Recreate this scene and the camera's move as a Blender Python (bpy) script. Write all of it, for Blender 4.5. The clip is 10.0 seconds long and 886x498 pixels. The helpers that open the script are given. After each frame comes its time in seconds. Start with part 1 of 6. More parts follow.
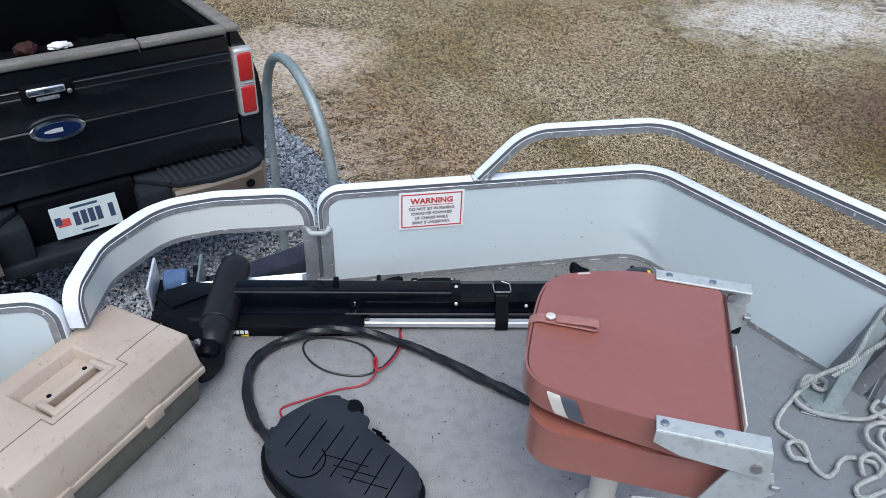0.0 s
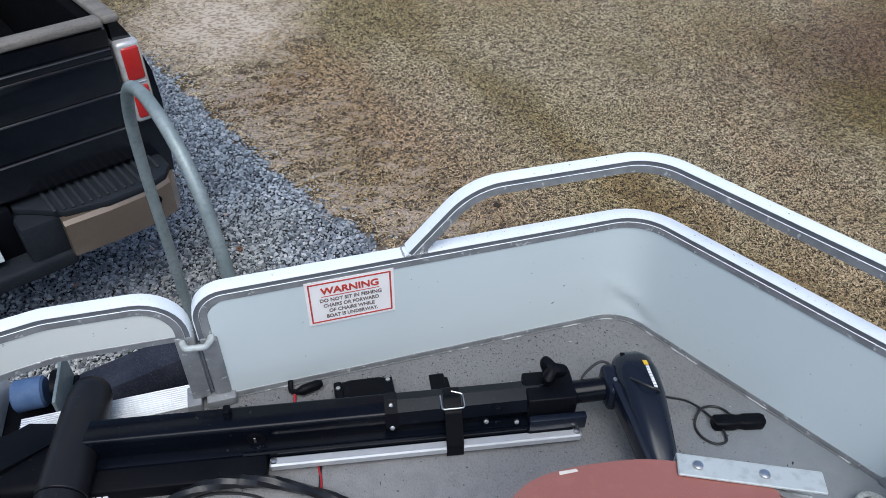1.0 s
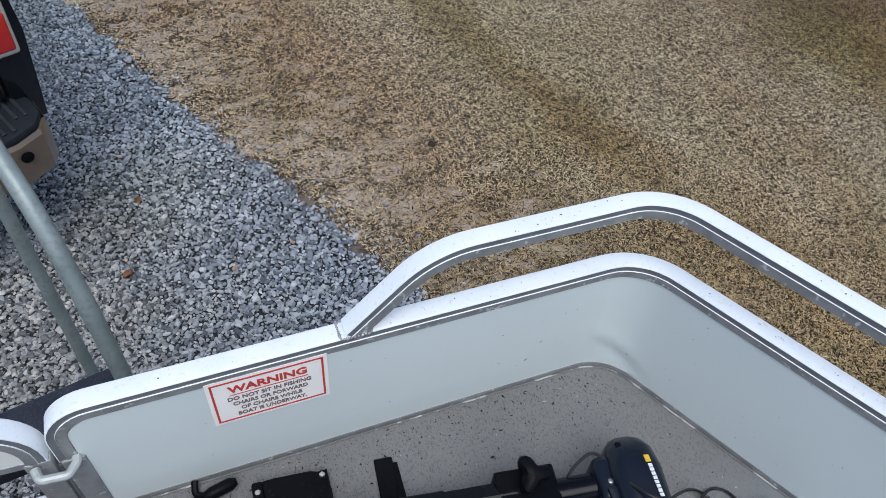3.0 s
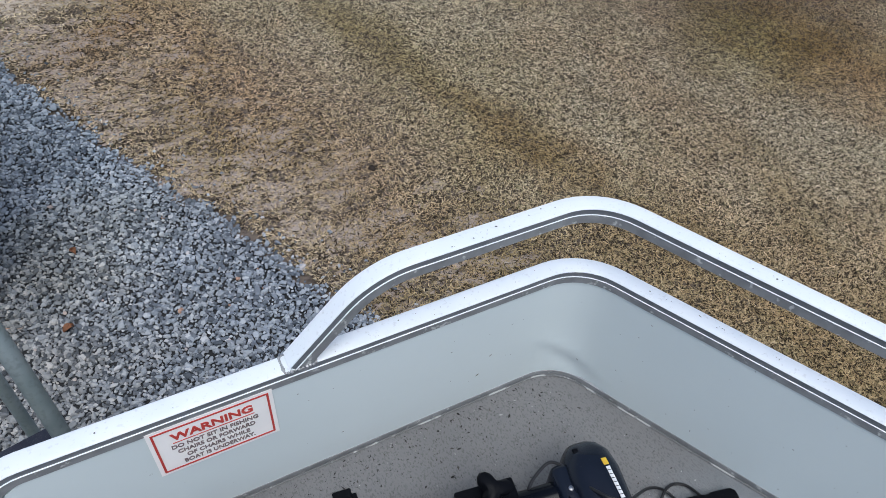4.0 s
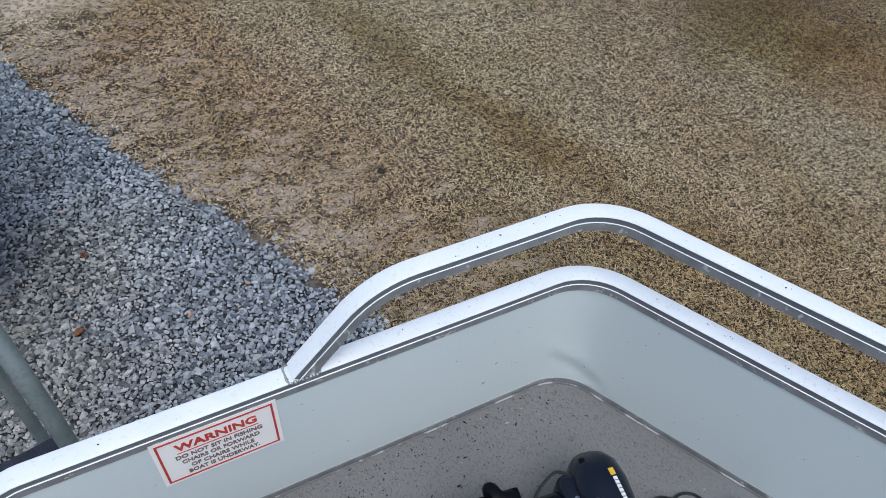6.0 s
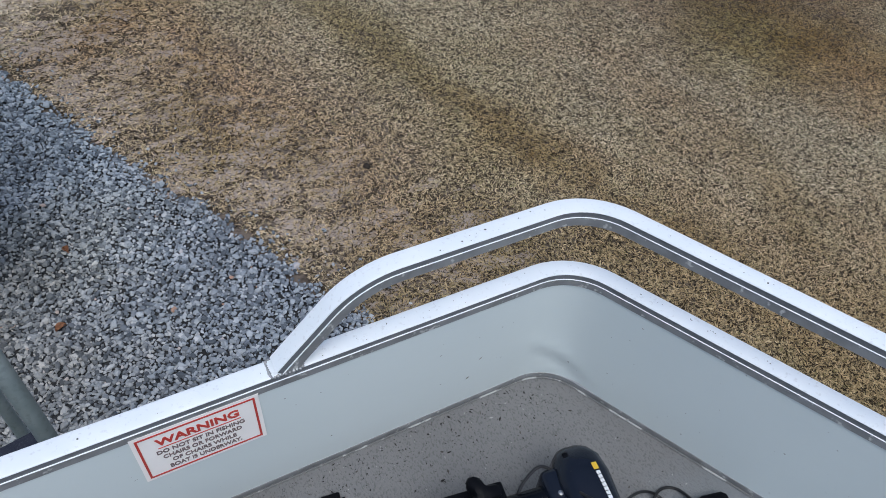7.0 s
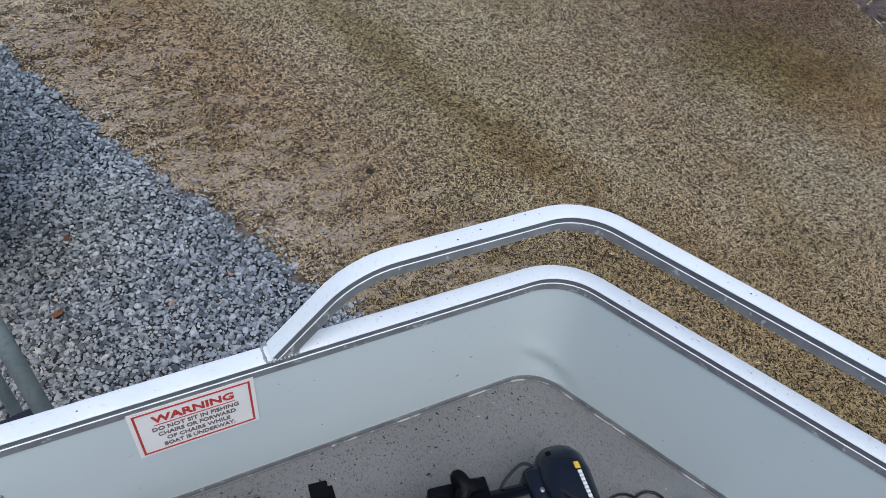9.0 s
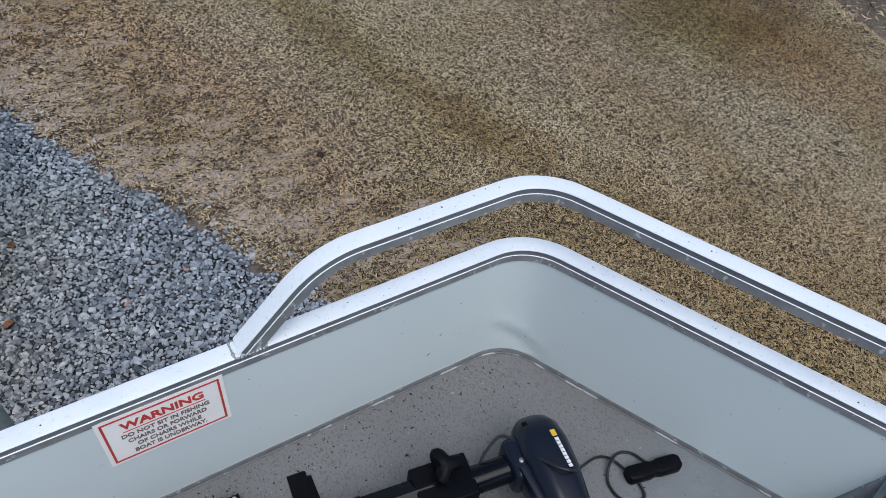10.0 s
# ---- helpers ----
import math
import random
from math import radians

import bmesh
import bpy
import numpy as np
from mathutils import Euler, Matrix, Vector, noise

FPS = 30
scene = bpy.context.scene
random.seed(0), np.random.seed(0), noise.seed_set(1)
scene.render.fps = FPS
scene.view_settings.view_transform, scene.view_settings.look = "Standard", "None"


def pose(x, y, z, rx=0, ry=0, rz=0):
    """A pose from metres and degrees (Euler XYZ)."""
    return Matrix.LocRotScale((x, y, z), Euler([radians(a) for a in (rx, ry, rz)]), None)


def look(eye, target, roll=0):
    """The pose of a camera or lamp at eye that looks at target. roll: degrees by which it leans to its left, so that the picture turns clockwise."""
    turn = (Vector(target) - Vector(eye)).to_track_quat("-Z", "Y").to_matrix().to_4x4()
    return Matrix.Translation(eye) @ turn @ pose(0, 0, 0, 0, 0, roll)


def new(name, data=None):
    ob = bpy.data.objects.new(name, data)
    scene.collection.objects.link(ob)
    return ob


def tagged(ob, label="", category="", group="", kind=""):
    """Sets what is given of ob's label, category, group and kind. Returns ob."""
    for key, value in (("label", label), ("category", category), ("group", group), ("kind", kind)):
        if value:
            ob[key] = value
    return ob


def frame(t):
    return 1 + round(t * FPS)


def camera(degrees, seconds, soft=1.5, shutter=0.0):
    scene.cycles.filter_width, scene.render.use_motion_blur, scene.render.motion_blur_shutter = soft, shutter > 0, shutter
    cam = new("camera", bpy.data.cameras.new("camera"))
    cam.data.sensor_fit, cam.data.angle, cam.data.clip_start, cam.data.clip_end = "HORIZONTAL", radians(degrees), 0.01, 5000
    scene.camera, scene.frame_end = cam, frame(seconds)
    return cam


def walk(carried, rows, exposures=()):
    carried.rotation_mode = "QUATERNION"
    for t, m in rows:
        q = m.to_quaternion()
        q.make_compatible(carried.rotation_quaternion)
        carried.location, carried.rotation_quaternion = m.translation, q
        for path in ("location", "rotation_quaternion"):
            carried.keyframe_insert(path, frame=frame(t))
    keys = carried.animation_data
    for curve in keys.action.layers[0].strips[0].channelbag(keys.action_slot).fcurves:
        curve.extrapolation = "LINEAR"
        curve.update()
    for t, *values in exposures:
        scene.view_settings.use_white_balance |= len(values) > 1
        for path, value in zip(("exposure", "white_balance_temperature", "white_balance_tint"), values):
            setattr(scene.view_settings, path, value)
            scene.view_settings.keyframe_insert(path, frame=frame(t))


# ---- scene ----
cam = camera(63.36, 10.0, soft=0.8)
PATH = [
    (0, (-0.243, -1.616, 2.538), (0.116, -0.013, 1.397), 2.35),
    (0.2, (-0.218, -1.537, 2.517), (0.188, 0.037, 1.353), 1.99),
    (0.5, (-0.176, -1.338, 2.508), (0.319, 0.172, 1.293), 4.51),
    (0.6, (-0.183, -1.288, 2.517), (0.370, 0.217, 1.321), 5.66),
    (0.8, (-0.096, -1.156, 2.527), (0.436, 0.323, 1.291), 2.64),
    (1, (-0.036, -1.055, 2.506), (0.399, 0.427, 1.236), 0.30),
    (1.2, (0.007, -0.968, 2.508), (0.356, 0.476, 1.168), 0.42),
    (1.5, (0.074, -0.862, 2.498), (0.476, 0.534, 1.123), 2.67),
    (2, (0.073, -0.721, 2.487), (0.544, 0.638, 1.096), 2.43),
    (2.5, (0.056, -0.610, 2.484), (0.599, 0.692, 1.067), 3.53),
    (3, (0.058, -0.599, 2.474), (0.638, 0.619, 0.998), 6.06),
    (3.2, (0.066, -0.598, 2.471), (0.734, 0.590, 1.007), 6.86),
    (4.3, (0.082, -0.606, 2.468), (0.799, 0.605, 1.047), 4.57),
    (4.5, (0.083, -0.604, 2.469), (0.797, 0.596, 1.038), 5.00),
    (5, (0.084, -0.602, 2.470), (0.768, 0.612, 1.035), 4.20),
    (5.5, (0.092, -0.597, 2.473), (0.772, 0.631, 1.048), 3.29),
    (7, (0.099, -0.598, 2.468), (0.816, 0.597, 1.034), 4.92),
    (7.5, (0.099, -0.597, 2.467), (0.851, 0.601, 1.052), 5.30),
    (8, (0.092, -0.597, 2.475), (0.858, 0.585, 1.055), 6.27),
    (8.5, (0.077, -0.610, 2.476), (0.788, 0.608, 1.057), 6.60),
    (9, (0.084, -0.636, 2.479), (0.813, 0.580, 1.068), 7.65),
    (9.5, (0.079, -0.626, 2.478), (0.808, 0.564, 1.045), 7.12),
    (10, (0.080, -0.623, 2.474), (0.896, 0.493, 1.029), 7.12),
]
walk(cam, [(t, look(eye, target, roll)) for t, eye, target, roll in PATH], [(0.0, 0.38, 6210, 10), (0.7, 0.32, 6210, 10), (1.5, 0.13, 6270, 10), (2.5, 0.10, 6320, 10), (4.5, 0.08, 6320, 10), (5.5, 0.06, 6310, 10), (7.0, -0.06, 6250, 10), (10.0, -0.06, 6250, 10)])

# ---- light: a bright overcast sky ----
world = bpy.data.worlds.new("sky")
scene.world = world
world.use_nodes = True
wn = world.node_tree
sky = wn.nodes.new("ShaderNodeTexSky")
sky.sky_type = "NISHITA"
sky.sun_disc = False
sky.sun_elevation = radians(62)
sky.sun_rotation = radians(191)
sky.dust_density = 3.0
sky.air_density = 1.0
wn.links.new(sky.outputs["Color"], wn.nodes["Background"].inputs["Color"])
wn.nodes["Background"].inputs["Strength"].default_value = 0.15
sun_data = bpy.data.lights.new("sun", "SUN")
sun_data.energy = 1.5
sun_data.angle = radians(45)
sun_data.color = (0.89, 0.975, 1.0)
sun = new("sun", sun_data)
sun.matrix_world = look((0, 0, 30), (3, 15, 0))


# ---- materials ----
def material(name, base, rough=0.6, metal=0.0, other=None, scale=8.0, amount=0.5, fine=None, fine_scale=120.0, fine_amount=0.4,
             bump=0.0, bump_scale=200.0, detail=6.0, coat=0.0, low=0.4, high=0.62, rough_var=0.0, stretch=(1, 1, 1), random_var=0.0, spec=0.5, fine_low=0.52, fine_high=0.66, coat_rough=0.06):
    """A surface of two scales of variation: soft patches of `other`, fine grains of `fine`, and a fine relief."""
    m = bpy.data.materials.new(name)
    m.use_nodes = True
    n, k = m.node_tree.nodes, m.node_tree.links
    b = n["Principled BSDF"]
    b.inputs["Roughness"].default_value = rough
    b.inputs["Metallic"].default_value = metal
    b.inputs["Coat Weight"].default_value = coat
    b.inputs["Specular IOR Level"].default_value = spec
    b.inputs["Coat Roughness"].default_value = coat_rough
    co = n.new("ShaderNodeTexCoord")
    mp = n.new("ShaderNodeMapping")
    mp.inputs["Scale"].default_value = stretch
    k.new(co.outputs["Object"], mp.inputs["Vector"])

    def noise_node(s, d=detail):
        t = n.new("ShaderNodeTexNoise")
        t.inputs["Scale"].default_value = s
        t.inputs["Detail"].default_value = d
        k.new(mp.outputs["Vector"], t.inputs["Vector"])
        return t

    def mixed(a, colour, fac_socket, lo, hi, top):
        r = n.new("ShaderNodeMapRange")
        r.inputs["From Min"].default_value, r.inputs["From Max"].default_value = lo, hi
        r.inputs["To Max"].default_value = top
        k.new(fac_socket, r.inputs["Value"])
        x = n.new("ShaderNodeMix")
        x.data_type = "RGBA"
        k.new(r.outputs["Result"], x.inputs["Factor"])
        if isinstance(a, tuple):
            x.inputs[6].default_value = (*a, 1)
        else:
            k.new(a, x.inputs[6])
        x.inputs[7].default_value = (*colour, 1)
        return x.outputs[2]

    colour = base
    if other:
        big = noise_node(scale)
        colour = mixed(colour, other, big.outputs["Fac"], low, high, amount)
        if rough_var:
            r = n.new("ShaderNodeMapRange")
            r.inputs["From Min"].default_value, r.inputs["From Max"].default_value = 0.35, 0.65
            r.inputs["To Min"].default_value, r.inputs["To Max"].default_value = rough - rough_var, rough + rough_var
            k.new(big.outputs["Fac"], r.inputs["Value"])
            k.new(r.outputs["Result"], b.inputs["Roughness"])
    if fine:
        small = noise_node(fine_scale, 3.0)
        colour = mixed(colour, fine, small.outputs["Fac"], fine_low, fine_high, fine_amount)
    if random_var:
        info = n.new("ShaderNodeNewGeometry")
        hsv = n.new("ShaderNodeHueSaturation")
        r = n.new("ShaderNodeMapRange")
        r.inputs["To Min"].default_value, r.inputs["To Max"].default_value = 1 - random_var, 1 + random_var
        k.new(info.outputs["Random Per Island"], r.inputs["Value"])
        k.new(r.outputs["Result"], hsv.inputs["Value"])
        if isinstance(colour, tuple):
            hsv.inputs["Color"].default_value = (*colour, 1)
        else:
            k.new(colour, hsv.inputs["Color"])
        colour = hsv.outputs["Color"]
    if isinstance(colour, tuple):
        b.inputs["Base Color"].default_value = (*colour, 1)
    else:
        k.new(colour, b.inputs["Base Color"])
    if bump:
        t = noise_node(bump_scale, 4.0)
        u = n.new("ShaderNodeBump")
        u.inputs["Strength"].default_value = bump
        u.inputs["Distance"].default_value = 0.002
        k.new(t.outputs["Fac"], u.inputs["Height"])
        k.new(u.outputs["Normal"], b.inputs["Normal"])
    return m


def island_material(name, stops, rough=0.85, bump=0.0, bump_scale=300.0, patch=None, patch_scale=1.2, spec=0.3, patches=(), places=()):
    """Loose small pieces, each with a colour of its own from the ramp; patch darkens or tints them in wide patches."""
    m = bpy.data.materials.new(name)
    m.use_nodes = True
    n, k = m.node_tree.nodes, m.node_tree.links
    b = n["Principled BSDF"]
    b.inputs["Roughness"].default_value = rough
    b.inputs["Specular IOR Level"].default_value = spec
    g = n.new("ShaderNodeNewGeometry")
    ramp = n.new("ShaderNodeValToRGB")
    e = ramp.color_ramp.elements
    while len(e) < len(stops):
        e.new(0.5)
    for el, (p, c) in zip(e, stops):
        el.position, el.color = p, (*c, 1)
    k.new(g.outputs["Random Per Island"], ramp.inputs["Fac"])
    out = ramp.outputs["Color"]
    co = n.new("ShaderNodeTexCoord")
    for tint, size, lo, hi, where in ([(patch, patch_scale, 0.42, 0.62, 0.0)] if patch else []) + list(patches):
        t = n.new("ShaderNodeTexNoise")
        t.inputs["Scale"].default_value = size
        t.inputs["Detail"].default_value = 7.0
        mp = n.new("ShaderNodeMapping")
        mp.inputs["Location"].default_value = (where, where * 0.7, where)
        mp.inputs["Rotation"].default_value = (0, 0, radians(38))
        mp.inputs["Scale"].default_value = (1.0, 0.45 if where else 1.0, 1.0)
        k.new(co.outputs["Object"], mp.inputs["Vector"])
        k.new(mp.outputs["Vector"], t.inputs["Vector"])
        r = n.new("ShaderNodeMapRange")
        r.inputs["From Min"].default_value, r.inputs["From Max"].default_value = lo, hi
        k.new(t.outputs["Fac"], r.inputs["Value"])
        x = n.new("ShaderNodeMix")
        x.data_type = "RGBA"
        x.blend_type = "MULTIPLY"
        k.new(r.outputs["Result"], x.inputs["Factor"])
        k.new(out, x.inputs[6])
        x.inputs[7].default_value = (*tint, 1)
        out = x.outputs[2]
    if places:
        rag = n.new("ShaderNodeTexNoise")
        rag.inputs["Scale"].default_value, rag.inputs["Detail"].default_value, rag.inputs["Roughness"].default_value = 3.0, 9.0, 0.7
        k.new(co.outputs["Object"], rag.inputs["Vector"])
    for px, py, rx, ry, turn, tint in places:
        mp = n.new("ShaderNodeMapping")
        mp.vector_type = "TEXTURE"
        mp.inputs["Location"].default_value, mp.inputs["Rotation"].default_value, mp.inputs["Scale"].default_value = (px, py, 0), (0, 0, radians(turn)), (rx, ry, 100)
        k.new(co.outputs["Object"], mp.inputs["Vector"])
        ln = n.new("ShaderNodeVectorMath")
        ln.operation = "LENGTH"
        k.new(mp.outputs["Vector"], ln.inputs[0])
        add = n.new("ShaderNodeMath")
        add.operation = "MULTIPLY_ADD"
        k.new(rag.outputs["Fac"], add.inputs[0])
        add.inputs[1].default_value = 2.4
        k.new(ln.outputs["Value"], add.inputs[2])
        r = n.new("ShaderNodeMapRange")
        r.inputs["From Min"].default_value, r.inputs["From Max"].default_value = 2.75, 1.7
        k.new(add.outputs["Value"], r.inputs["Value"])
        x = n.new("ShaderNodeMix")
        x.data_type = "RGBA"
        x.blend_type = "MULTIPLY"
        k.new(r.outputs["Result"], x.inputs["Factor"])
        k.new(out, x.inputs[6])
        x.inputs[7].default_value = (*tint, 1)
        out = x.outputs[2]
    k.new(out, b.inputs["Base Color"])
    if bump:
        t = n.new("ShaderNodeTexNoise")
        t.inputs["Scale"].default_value = bump_scale
        k.new(co.outputs["Object"], t.inputs["Vector"])
        u = n.new("ShaderNodeBump")
        u.inputs["Strength"].default_value = bump
        u.inputs["Distance"].default_value = 0.003
        k.new(t.outputs["Fac"], u.inputs["Height"])
        k.new(u.outputs["Normal"], b.inputs["Normal"])
    return m


M_RAIL = material("brushed_aluminium", (0.80, 0.845, 0.875), 0.36, 0.08, (0.86, 0.885, 0.90), 14, 0.5, (0.5, 0.5, 0.5), 160, 0.3, 0.08, 300, rough_var=0.08, fine_low=0.6, fine_high=0.72)
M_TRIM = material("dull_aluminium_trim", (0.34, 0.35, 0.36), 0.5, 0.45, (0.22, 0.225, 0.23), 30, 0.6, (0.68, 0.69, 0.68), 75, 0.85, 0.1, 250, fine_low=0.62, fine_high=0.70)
# dark grey that holds the shade under the rail's lip; also colours the hinge pin
M_GROOVE = material("shaded_groove_and_pin", (0.115, 0.125, 0.138), 0.6, 0, (0.17, 0.178, 0.19), 40, 0.5)
M_PANEL = material("painted_aluminium_panel", (0.63, 0.70, 0.705), 0.34, 0, (0.58, 0.648, 0.655), 2.2, 0.6, (0.12, 0.12, 0.115), 70, 0.7, 0.02, 60, rough_var=0.06, fine_low=0.735, fine_high=0.75)
M_GATE = material("cream_painted_panel", (0.70, 0.72, 0.685), 0.36, 0, (0.64, 0.66, 0.625), 2.2, 0.6, (0.12, 0.12, 0.115), 70, 0.7, 0.02, 60, rough_var=0.06, fine_low=0.735, fine_high=0.75)
M_CAULK = material("white_sealant", (0.42, 0.43, 0.425), 0.6, 0, (0.15, 0.155, 0.155), 30, 1.0, low=0.40, high=0.46)
M_DECK = material("grey_deck_vinyl", (0.181, 0.180, 0.180), 0.66, 0, (0.153, 0.152, 0.152), 2.6, 0.8, (0.070, 0.068, 0.066), 330, 0.5, 1.0, 330, stretch=(1, 0.55, 1), fine_low=0.53, fine_high=0.64)
M_RIB = material("white_ribbed_aluminium", (0.86, 0.88, 0.90), 0.4, 0.4, (0.65, 0.66, 0.67), 25, 0.5)
M_GALV = material("galvanised_tube", (0.225, 0.272, 0.27), 0.5, 0.35, (0.32, 0.365, 0.365), 18, 0.6, (0.15, 0.18, 0.18), 90, 0.4, 0.06, 200)
M_CARPET = material("navy_bunk_carpet", (0.016, 0.019, 0.034), 0.95, 0, (0.04, 0.044, 0.062), 16, 0.6, (0.11, 0.11, 0.12), 220, 0.3, 0.5, 500)
M_BLUE = material("blue_webbing_strap", (0.06, 0.115, 0.23), 0.7, 0, (0.11, 0.18, 0.31), 40, 0.5, None, 0, 0, 0.2, 400)
M_BLACK = material("black_plastic", (0.0035, 0.004, 0.006), 0.42, 0, (0.006, 0.0065, 0.008), 12, 0.5, (0.04, 0.04, 0.04), 140, 0.3, 0.08, 400, rough_var=0.08, spec=0.07, fine_low=0.66, fine_high=0.72)
M_SATIN = material("satin_black_metal", (0.0022, 0.0032, 0.006), 0.16, 0, (0.0045, 0.006, 0.010), 8, 0.5, (0.05, 0.05, 0.055), 90, 0.3, 0.03, 200, spec=0.15, fine_low=0.67, fine_high=0.72)
M_POD = material("charcoal_motor_housing", (0.011, 0.0115, 0.014), 0.36, 0, (0.018, 0.018, 0.021), 10, 0.5, (0.07, 0.07, 0.07), 80, 0.3, 0.05, 250, spec=0.2, fine_low=0.66, fine_high=0.72)
M_HEAD = material("navy_black_housing", (0.006, 0.009, 0.017), 0.25, 0, (0.009, 0.013, 0.024), 8, 0.5, (0.05, 0.055, 0.06), 120, 0.2, coat=0.1, spec=0.28, fine_low=0.67, fine_high=0.72)
M_RUBBER = material("pedal_rubber", (0.014, 0.017, 0.023), 0.42, 0, (0.022, 0.026, 0.033), 14, 0.6, (0.05, 0.052, 0.056), 160, 0.3, 0.25, 500, spec=0.32, fine_low=0.66, fine_high=0.72)
M_MARK = material("black_marker", (0.004, 0.004, 0.005), 0.9, spec=0.0)
M_YELLOW = material("yellow_print", (0.75, 0.48, 0.04), 0.4)
M_WHITE = material("white_print", (0.8, 0.8, 0.8), 0.45)
M_ROD = material("bare_aluminium_bar", (0.56, 0.57, 0.58), 0.42, 0.45, (0.44, 0.45, 0.46), 25, 0.5, rough_var=0.08)
M_BOLT = material("steel_fastener", (0.6, 0.6, 0.6), 0.3, 1.0, (0.35, 0.33, 0.3), 60, 0.5)
M_WIRE = material("black_wire", (0.012, 0.012, 0.013), 0.4)
M_RED = material("red_wire", (0.36, 0.018, 0.030), 0.45, 0, (0.27, 0.014, 0.024), 30, 0.5)
M_TAPE = material("wrinkled_tape_sleeve", (0.008, 0.009, 0.011), 0.3, 0, (0.02, 0.021, 0.024), 30, 0.5, None, 0, 0, 0.6, 70, spec=0.35)
M_VINYL = material("russet_vinyl", (0.295, 0.102, 0.077), 0.38, 0, (0.255, 0.082, 0.058), 5, 0.7, (0.33, 0.128, 0.100), 60, 0.25, 0.3, 420, rough_var=0.06, coat=1.0, coat_rough=0.32)
M_STRAP = material("faded_russet_strap", (0.37, 0.17, 0.145), 0.4, 0, (0.28, 0.11, 0.09), 90, 0.5)
M_SEAM = material("dark_seam_piping", (0.07, 0.02, 0.017), 0.5)
M_GREYV = material("slate_vinyl", (0.06, 0.075, 0.095), 0.4, 0, (0.09, 0.10, 0.12), 20, 0.5)
M_WHITEV = material("cream_vinyl", (0.66, 0.62, 0.55), 0.4, 0, (0.5, 0.46, 0.4), 25, 0.5)
M_BRACKET = material("white_painted_bracket", (0.46, 0.495, 0.49), 0.42, 0.15, (0.36, 0.385, 0.38), 12, 0.5, (0.22, 0.22, 0.2), 70, 0.3, 0.04, 150)
M_CREAM = material("cream_pedestal", (0.55, 0.50, 0.42), 0.5, 0, (0.42, 0.37, 0.3), 12, 0.6)
M_BOX = material("beige_plastic", (0.47, 0.385, 0.31), 0.5, 0, (0.39, 0.305, 0.235), 6, 0.75, (0.24, 0.17, 0.12), 85, 0.5, 0.12, 200, rough_var=0.06, fine_low=0.63, fine_high=0.72)
M_OLIVE = material("dark_khaki_plastic", (0.115, 0.102, 0.08), 0.55, 0, (0.15, 0.135, 0.108), 10, 0.6, (0.06, 0.052, 0.042), 80, 0.3, 0.1, 200)
M_ROPE = material("braided_rope", (0.42, 0.44, 0.425), 0.85, 0, (0.29, 0.305, 0.29), 60, 0.6, (0.2, 0.21, 0.19), 300, 0.5, 0.3, 600)
M_PAINT = material("black_truck_paint", (0.0035, 0.0045, 0.0075), 0.16, 0, (0.006, 0.0065, 0.0075), 3, 0.6, (0.05, 0.05, 0.05), 220, 0.15, coat=0.5, spec=0.5, fine_low=0.68, fine_high=0.72)
M_LINER = material("bed_liner", (0.0025, 0.0025, 0.0032), 0.95, 0, (0.004, 0.004, 0.005), 10, 0.6, None, 0, 0, 0.4, 260, spec=0.06)
M_CAP = material("weathered_rail_cap", (0.150, 0.136, 0.118), 0.75, 0, (0.22, 0.20, 0.175), 5, 0.7, (0.06, 0.052, 0.043), 60, 0.6, 0.2, 240, stretch=(1, 6, 6))
M_BRONZE = material("tan_bumper_paint", (0.155, 0.118, 0.088), 0.3, 0.3, (0.25, 0.2, 0.155), 4, 0.5, (0.1, 0.08, 0.06), 120, 0.2, coat=0.3)
M_TREAD = material("worn_step_tread", (0.027, 0.031, 0.037), 0.55, 0, (0.018, 0.021, 0.026), 14, 0.6, (0.07, 0.07, 0.072), 90, 0.15, 0.2, 300, spec=0.2)
M_STEP = material("black_step_pad", (0.014, 0.017, 0.022), 0.6, 0, (0.021, 0.025, 0.031), 9, 0.6, (0.045, 0.045, 0.047), 90, 0.15, 0.2, 300, spec=0.10)
M_LENS = material("red_lamp_lens", (0.46, 0.022, 0.020), 0.15, 0, (0.36, 0.016, 0.016), 30, 0.4, coat=0.3)
M_CLEAR = material("silver_lamp_trim", (0.7, 0.68, 0.66), 0.25, 0.5, (0.5, 0.48, 0.46), 40, 0.5)
M_CHROME = material("chrome", (0.85, 0.86, 0.88), 0.08, 1.0, (0.7, 0.7, 0.72), 6, 0.4)
M_EMBLEM = material("blue_emblem", (0.006, 0.014, 0.055), 0.2, 0, (0.008, 0.02, 0.07), 20, 0.4, coat=0.3, spec=0.3)
M_PLATE = material("pale_number_plate", (0.50, 0.57, 0.57), 0.4, 0.1, (0.60, 0.64, 0.60), 9, 0.6)
M_PLATEINK = material("plate_ink", (0.03, 0.045, 0.09), 0.5)
M_TYRE = material("tyre_rubber", (0.02, 0.02, 0.02), 0.8, 0, (0.035, 0.033, 0.03), 20, 0.5)
M_GLASS = material("dark_window_glass", (0.01, 0.012, 0.013), 0.05, 0, coat=0.5)
M_SIGN = material("white_sticker", (0.90, 0.875, 0.85), 0.45, 0, (0.84, 0.81, 0.78), 20, 0.5)
M_SIGNRED = material("sun_faded_red_ink", (0.48, 0.045, 0.035), 0.5, 0, (0.54, 0.08, 0.06), 60, 0.5)
M_SIGNGREY = material("faded_brown_ink", (0.16, 0.12, 0.12), 0.5, 0, (0.25, 0.19, 0.18), 60, 0.5)
